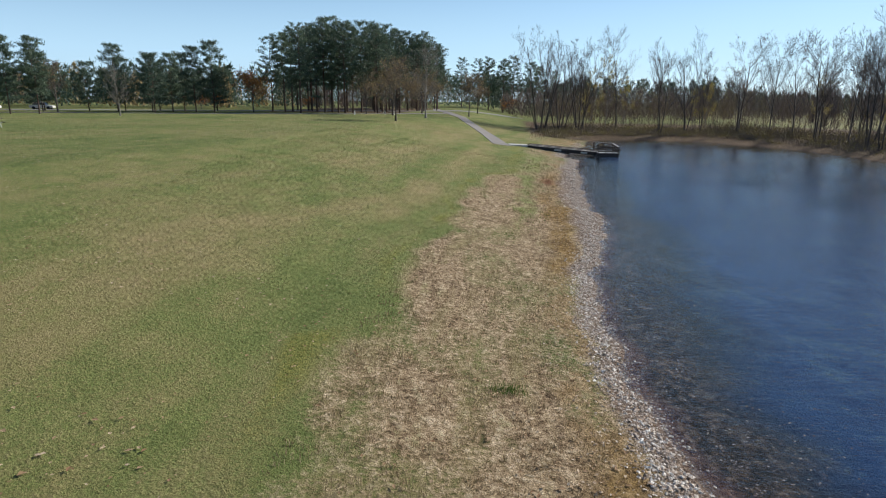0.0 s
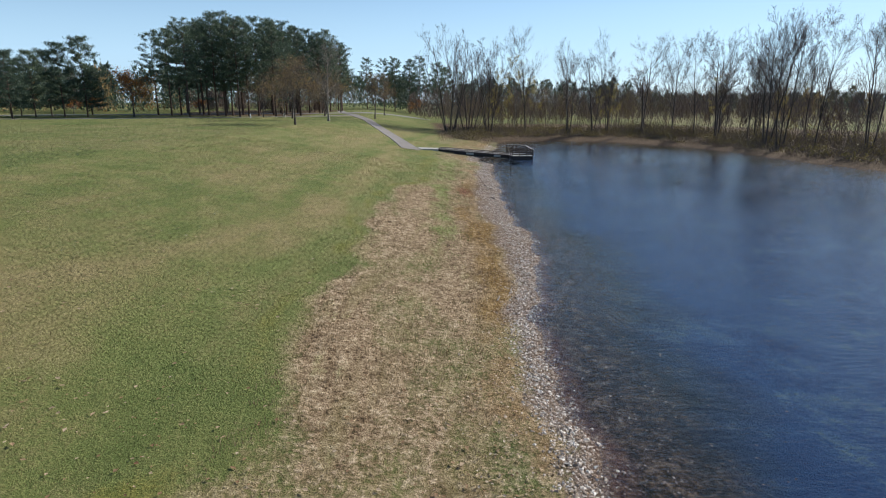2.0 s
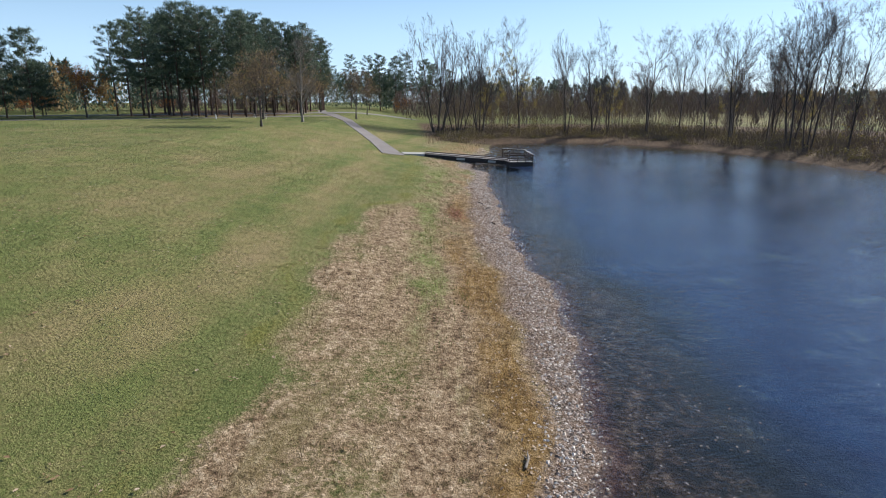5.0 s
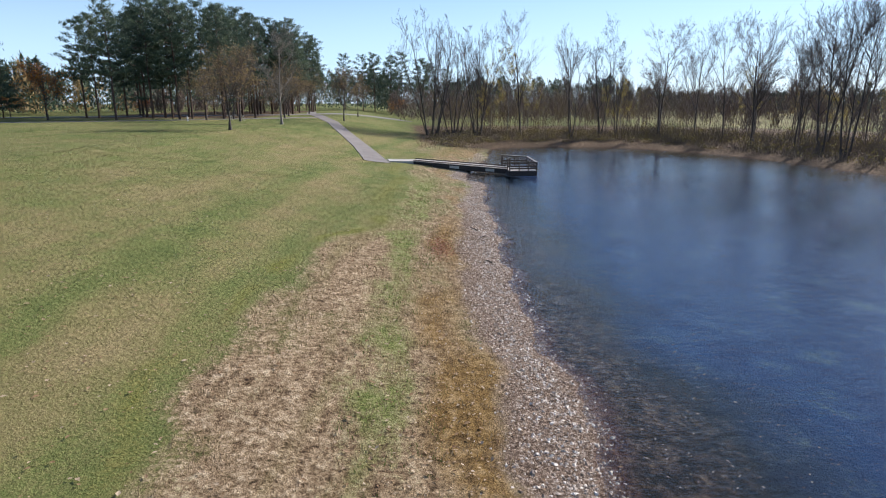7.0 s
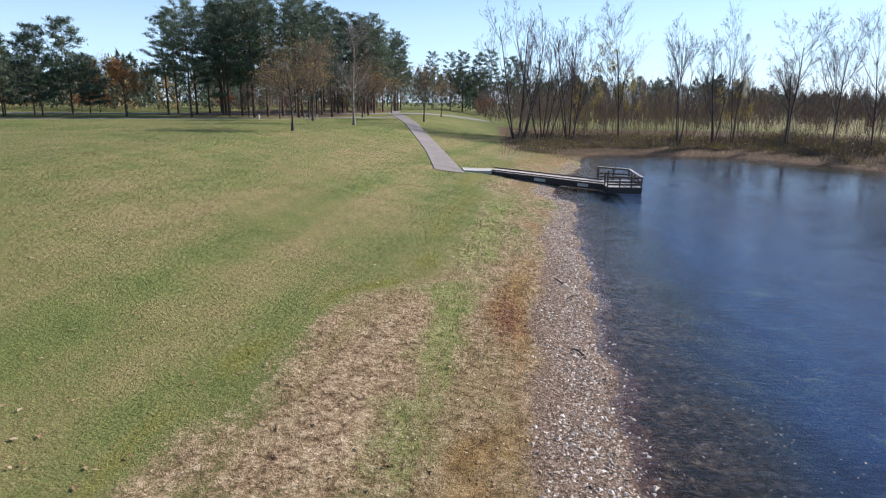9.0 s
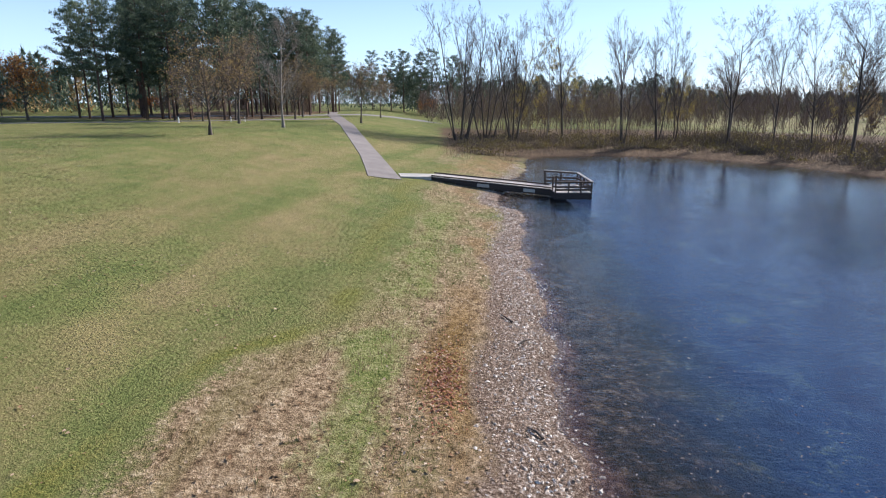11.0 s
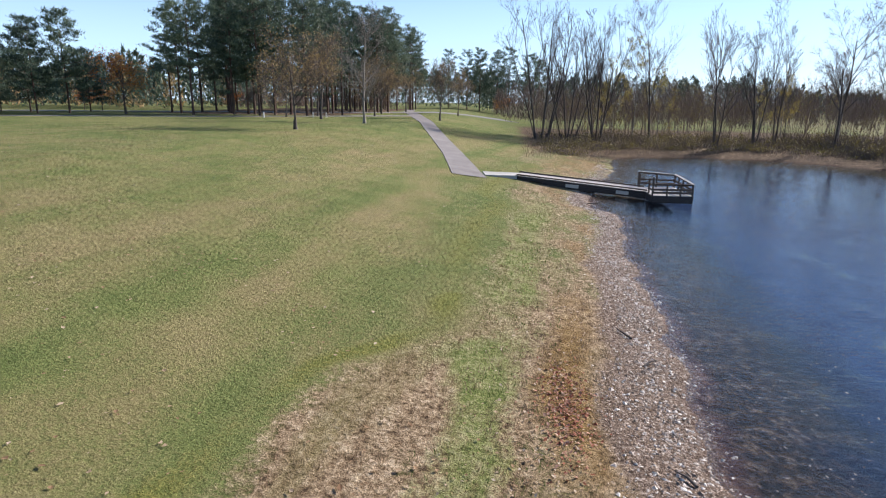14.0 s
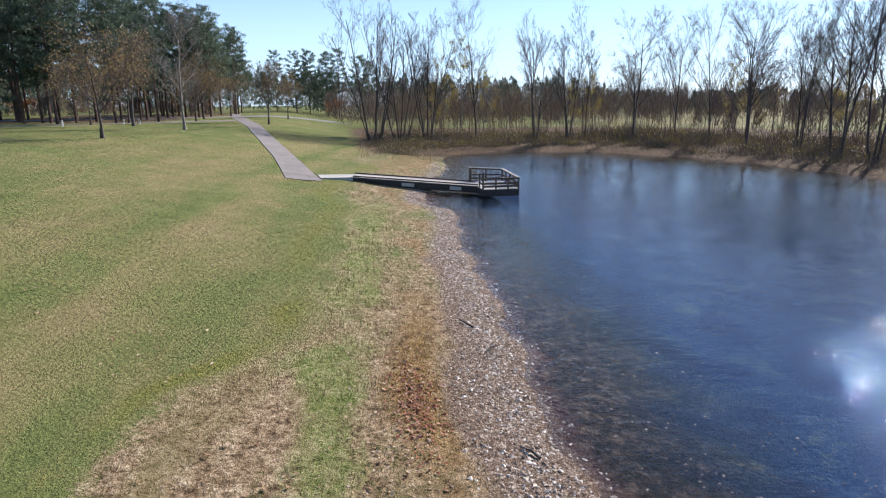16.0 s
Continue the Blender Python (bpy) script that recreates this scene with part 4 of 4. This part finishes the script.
for x, y, s in ((18, 206, 0.8), (-55, 140, 0.6), (-60, 143, 0.5), (-36, 150, 0.5)):
    plant(FLAME, x, y, rnd.uniform(0, 360), s, 0.8, "lawn trees")
for p in (*PINES, *LAWN_PINES, *BARE, *FORKED, *CLUMP, BUDDED, GOLDEN, MAPLE, ASH, ROUND, FLAME):
    discard(p)

# ---------------------------------------------------------------- woods behind


def far_woods():
    r = random.Random(7)
    wood, twigs, tips = Soup(), Soup(), []
    cfg = {"kids": (8, 5, 3), "crook": 0.15, "rise": 0.6, "from": 0.2, "angle": (20, 45), "ratio": 0.42, "thin": 0.008}
    spots = [(r.uniform(20, 75), r.uniform(126, 165)) for _ in range(330)] + [(r.uniform(56, 110), r.uniform(10, 130)) for _ in range(300)]
    for x, y in spots:
        h = r.uniform(3.5, 8.5)
        grow(r, wood, twigs, Vector((x, y, ground_z(x, y) - 0.1)), Vector((r.uniform(-0.15, 0.15), r.uniform(-0.15, 0.15), 1)), h, h * 0.0055, 0, 3, tips, cfg)
    wood.v, n = wood.v + twigs.v, len(wood.v)
    wood.f += [tuple(i + n for i in f) for f in twigs.f]
    tagged(new("young_woods", wood.mesh("young_woods", M_THICKET)), "thicket of bare young trees behind the pond", "woods", kind="stuff")
    lv = Soup()
    yl = Soup()
    for _ in range(26000):
        t = r.choice(tips)
        k = noise.noise((t.x * 0.11, t.y * 0.11, 2.0))
        if k > 0.08:
            lv.leaf(t + any_way(r) * 0.5 - Vector((0, 0, r.uniform(0, 1.5))), any_way(r) * 0.18, 0.14)
        elif k < -0.22:
            yl.leaf(t + any_way(r) * 0.5 - Vector((0, 0, r.uniform(0, 1.5))), any_way(r) * 0.18, 0.14)
    tagged(new("thicket_leaves", lv.mesh("thicket_leaves", M_OLIVE)), "last yellow-olive leaves in the thicket", "foliage", kind="stuff")
    tagged(new("golden_leaves", yl.mesh("golden_leaves", M_YELLOW)), "patches of golden leaves in the thicket", "foliage", kind="stuff")


def undergrowth():
    r = random.Random(8)
    s, g, lv = Soup(), Soup(), Soup()
    made = 0
    while made < 2300:
        x, y = (r.uniform(12, 60), r.uniform(104, 140)) if r.random() < 0.5 else (r.uniform(50, 76), r.uniform(20, 125))
        d = one_distance(x, y)
        if d < (3.6 if x < 50 else 2.2) or (x < 16 + 0.05 * (y - 110) and y > 100) or d > 24 or r.random() < (d - 5) / 26:
            continue
        made += 1
        z, h = ground_z(x, y), r.uniform(0.5, 2.6) * (0.25 + 0.75 * min(d / 9, 1)) * (0.62 if x < 50 else 1.0)
        for _ in range(16):
            w = Vector((r.gauss(0, 0.35), r.gauss(0, 0.35), 1)) * h * r.uniform(0.5, 1.1)
            b = Vector((x + r.gauss(0, 0.45), y + r.gauss(0, 0.45), z - 0.05))
            s.tube([b, b + w * 0.55, b + w + any_way(r) * 0.2 * h], [0.015, 0.011, 0], 3)
        if r.random() < 0.36:
            for _ in range(30):
                lv.leaf(Vector((x + r.gauss(0, 0.6), y + r.gauss(0, 0.6), z + h * r.uniform(0.1, 0.8))), any_way(r) * 0.22, 0.17)
    made = 0
    while made < 9000:
        x, y = (r.uniform(8, 60), r.uniform(98, 130)) if r.random() < 0.5 else (r.uniform(50, 66), r.uniform(20, 112))
        d = float(noise.noise((x * 0.2, y * 0.2, 7.0)))
        if d < -0.25:
            continue
        made += 1
        g.blade(Vector((x, y, 0)), Vector((r.gauss(0, 0.18), r.gauss(0, 0.18), r.uniform(0.25, 0.85))), 0.05, any_way(r))
    v = np.array(g.v).reshape(-1, 3, 3)
    d = shore_distance(v[:, 0, 0], v[:, 0, 1])
    keep = (d > 1.3) & (d < 13) & (v[:, 0, 0] > 13 + 0.05 * (v[:, 0, 1] - 110))
    v, z = v[keep], land(v[keep][:, 0, 0], v[keep][:, 0, 1])
    v[:, :, 2] += z[:, None] - 0.03
    tagged(new("bank_grass", mesh_from("bank_grass", v.reshape(-1, 3).tolist(), np.arange(len(v) * 3).reshape(-1, 3).tolist(), M_STRAW)), "dry straw-coloured grass along the wooded bank", "grass", kind="stuff")
    tagged(new("undergrowth", s.mesh("undergrowth", M_BRUSH)), "tangled bare brown shrubs under the trees", "shrubs", kind="stuff")
    tagged(new("shrub_leaves", lv.mesh("shrub_leaves", M_OLIVE)), "olive and yellow leaves on the bank shrubs", "foliage", kind="stuff")


def horizon_woods():
    r = random.Random(9)
    kinds = {"conifer": Soup(), "belt": Soup(), "oak": Soup(), "bare": Soup()}

    def crown(kind, x, y, h, n):
        q, z = kinds[kind], ground_z(x, y)
        for _ in range(n):
            u = r.random() ** (0.7 if kind in ("conifer", "belt") else 0.9)
            w = (1 - u) ** 0.6 * h * (0.32 if kind == "conifer" else 0.33)
            a, k = r.uniform(0, 6.283), math.sqrt(r.uniform(0.05, 1))
            p = Vector((x + math.cos(a) * w * k, y + math.sin(a) * w * k, z + h * (0.04 + 0.92 * u)))
            if kind == "bare":
                q.blade(p, (any_way(r) * 0.5 + Vector((0, 0, 1))) * r.uniform(0.8, 1.8), r.uniform(0.06, 0.13), any_way(r))
            else:
                q.blade(p, (any_way(r) + Vector((0, 0, 0.7))) * r.uniform(0.5, 1.1), r.uniform(0.3, 0.65), any_way(r))
    for _ in range(320):
        x = r.uniform(10, 230)
        crown("belt", x, r.uniform(235, 290), r.uniform(10.5, 14.5) * (1 - 0.4 * float(step(105, 130, x))), 190)
    for _ in range(150):
        crown(r.choice(("belt", "oak", "bare")), r.uniform(125, 300), r.uniform(20, 240), r.uniform(7, 10.5), 190)
    for _ in range(120):
        crown("conifer", r.uniform(-70, 20), r.uniform(225, 300), r.uniform(11, 15), 190)
    for _ in range(380):
        crown(r.choice(("conifer", "conifer", "conifer", "conifer", "bare", "oak")), r.uniform(-210, -42), r.uniform(150, 215), r.uniform(7.5, 12), 190)
    for _ in range(330):
        crown("bare", r.uniform(16, 130), r.uniform(150, 228), r.uniform(4.5, 9.5), 150)
    for _ in range(190):
        crown("bare", r.uniform(66, 130), r.uniform(0, 140), r.uniform(3, 7), 150)
    for _ in range(70):
        crown("bare", r.uniform(-46, -8), r.uniform(158, 222), r.uniform(2.5, 6), 160)
    tagged(new("conifer_wood", kinds["conifer"].mesh("conifer_wood", M_NEEDLE)), "dark conifer wood behind the park road", "woods", kind="stuff")
    tagged(new("distant_conifers", kinds["belt"].mesh("distant_conifers", M_HAZENEEDLE)), "distant belt of green conifers, greyed with painted haze", "woods", kind="stuff")
    tagged(new("distant_oaks", kinds["oak"].mesh("distant_oaks", M_RUST)), "distant brown oak wood", "woods", kind="stuff")
    tagged(new("distant_thicket", kinds["bare"].mesh("distant_thicket", M_THICKET)), "hazy brown thicket of bare trees far behind", "woods", kind="stuff")


far_woods()
undergrowth()
horizon_woods()

# ---------------------------------------------------------------- stones, leaves and grass


def scatter_mesh(name, x, y, shape, faces, size, rng, mat, lift=0.0, tilt=0.35, label="", category=""):
    """Many small pieces of one form laid on the land, each with its own turn, tilt and size."""
    n, k = len(x), len(shape)
    a = rng.uniform(0, 2 * np.pi, n)
    p = np.repeat(np.array(shape, float)[None], n, 0) * size[:, None, None] * rng.uniform(0.6, 1.4, (n, k, 1))
    tx, ty = rng.normal(0, tilt, n), rng.normal(0, tilt, n)
    p[:, :, 2] += p[:, :, 0] * tx[:, None] + p[:, :, 1] * ty[:, None]
    c, s = np.cos(a)[:, None], np.sin(a)[:, None]
    px, py = p[:, :, 0] * c - p[:, :, 1] * s, p[:, :, 0] * s + p[:, :, 1] * c
    z = land(x, y) + lift
    v = np.stack([px + x[:, None], py + y[:, None], p[:, :, 2] + z[:, None]], 2).reshape(-1, 3)
    f = (np.array(faces)[None] + (np.arange(n) * k)[:, None, None]).reshape(-1, len(faces[0]))
    return tagged(new(name, mesh_from(name, v.tolist(), f.tolist(), mat)), label, category, kind="stuff")


rng = np.random.default_rng(4)


STONE = [(0.5, 0.1, 0), (0.1, 0.42, 0), (-0.5, 0.05, 0), (-0.05, -0.4, 0), (0.05, 0.05, 0.24)]
STONE_F = [(0, 1, 4), (1, 2, 4), (2, 3, 4), (3, 0, 4)]
LEAF = [(-0.5, 0, 0.02), (0, 0.32, 0.12), (0.5, 0, 0.05), (0, -0.32, 0.10)]
LEAF_F = [(0, 1, 2), (0, 2, 3)]


def along_shore(n, mean, spread, y0=3.0, y1=98.0):
    """Points along the near shore, at a distance from the water drawn round the mean."""
    y = y0 + (y1 - y0) * rng.random(n) ** 1.25
    pts = np.array([p for p in SHORE if -20 < p[1] < 104 and p[0] < 24])
    pts = pts[np.argsort(pts[:, 1])]
    sx = np.interp(y, pts[:, 1], pts[:, 0])
    return sx - rng.normal(mean, spread, n) * (1 + 0.8 * step(24, 34, y)), y


x, y = along_shore(30000, 0.34, 0.30)
d = shore_distance(x, y)
ok = (d > -0.5) & (d < 2.0)
scatter_mesh("shore_stones", x[ok], y[ok], STONE, STONE_F, 0.035 + 0.10 * rng.random(ok.sum()) ** 2.0, rng, M_STONE, -0.004, 0.25, "pale and grey stones and shells along the waterline", "stones")
x, y = along_shore(9000, -0.9, 1.5)
d = shore_distance(x, y)
ok = (d > -7) & (d < -0.05)
scatter_mesh("sunken_leaves", x[ok], y[ok], LEAF, LEAF_F, 0.03 + 0.05 * rng.random(ok.sum()), rng, M_SUNK, 0.01, 0.25, "sunken leaves on the pond bed", "leaves")
x, y = along_shore(6500, 1.45, 0.6, 6, 90)
scatter_mesh("drift_leaves", x, y, LEAF, LEAF_F, 0.035 + 0.05 * rng.random(len(x)), rng, M_LITTER, 0.02, 0.3, "curled tan leaves drifted above the stones", "leaves")
x, y = rng.uniform(-34, 11, 30000), 4 + 84 * rng.random(30000) ** 1.15
d = shore_distance(x, y)
ok = (d > 2.2) & (rng.random(len(x)) < 2.2 * (value_noise(x, y, 2.5, 3) - 0.22))
scatter_mesh("fallen_leaves", x[ok], y[ok], LEAF, LEAF_F, 0.05 + 0.09 * rng.random(ok.sum()) ** 2, rng, M_LITTER, 0.04, 0.08, "scattered dry tan leaves on the lawn", "leaves")
x, y = rng.normal(7.95, 0.28, 900), rng.normal(47.8, 1.1, 900)
scatter_mesh("red_leaves", x + (y - 47.8) * 0.12, y, LEAF, LEAF_F, 0.04 + 0.05 * rng.random(900), rng, M_REDLITTER, 0.02, 0.35, "heap of red-brown fallen leaves above the shore", "leaves")

BLADE = [(-0.07, 0, 0), (0.07, 0, 0), (0.22, 0.1, 1.0)]
x, y = rng.uniform(-13, 10, 190000), 6 + 58 * rng.random(190000) ** 1.3
d = shore_distance(x, y)
ed = dry_edge(y)
dry = (d < ed) & (d > 1.5) & ((y < 49) | (d < 5.0)) & (value_noise(x, y, 0.40, 7) > 0.56)
ok = ((d > ed - 0.6) | ((y > 49) & (d > 5.0))) & (value_noise(x, y, 0.40, 8) > 0.32)
scatter_mesh("lawn_grass", x[ok], y[ok], BLADE, [(0, 1, 2)], 0.035 + 0.03 * rng.random(ok.sum()), rng, M_BLADE, 0.0, 0.7, "short mown green grass", "grass")
scatter_mesh("dry_grass", x[dry], y[dry], BLADE, [(0, 1, 2)], 0.05 + 0.08 * rng.random(dry.sum()), rng, M_STRAW, 0.0, 1.0, "matted straw-coloured mown grass", "grass")
x, y = rng.uniform(-2, 11, 60000), rng.uniform(26, 78, 60000)
d = shore_distance(x, y)
ok = (d > 2.9) & (d < 4.9 + 0.6 * np.sin(y * 0.6)) & (value_noise(x, y, 0.8, 5) * 0.5 + value_noise(x, y, 0.22, 6) * 0.5 > 0.57)
scatter_mesh("shore_weeds", x[ok], y[ok], BLADE, [(0, 1, 2)], 0.05 + 0.07 * rng.random(ok.sum()), rng, M_WEED, 0.0, 1.0, "strip of low green weeds above the shore", "weeds")
x, y = rng.normal(1.8, 0.22, 300), rng.normal(11.5, 0.15, 300)
scatter_mesh("weed_tuft", x, y, BLADE, [(0, 1, 2)], 0.07 + 0.06 * rng.random(300), rng, M_WEED, 0.0, 1.0, "tuft of dark green weeds in dry grass", "weeds")

for i, (x, y, turn, ln) in enumerate(((10.25, 52.1, 110, 0.75), (5.2, 23.7, 70, 0.5), (10.4, 50.2, 35, 0.5), (9.6, 45.7, 120, 0.45), (14.2, 74.6, 8, 1.1))):
    r = random.Random(i)
    s = Soup()
    s.tube([Vector((-ln / 2, 0, 0.02)), Vector((0, r.uniform(-0.05, 0.05), 0.06)), Vector((ln / 2, 0, 0.05))], [0.03, 0.024, 0.008], 6)
    s.tube([Vector((0, 0, 0.05)), Vector((ln * 0.25, 0.1, 0.08))], [0.015, 0.0], 4)
    ob = new("driftwood_stick", s.mesh("driftwood_stick", M_PALEBARK if i == 1 else M_BARK, True))
    ob.matrix_world = pose(x, y, max(ground_z(x, y), 0.0), 0, 0, turn)
    tagged(ob, "short driftwood stick lying on the stones", "stick", "driftwood")
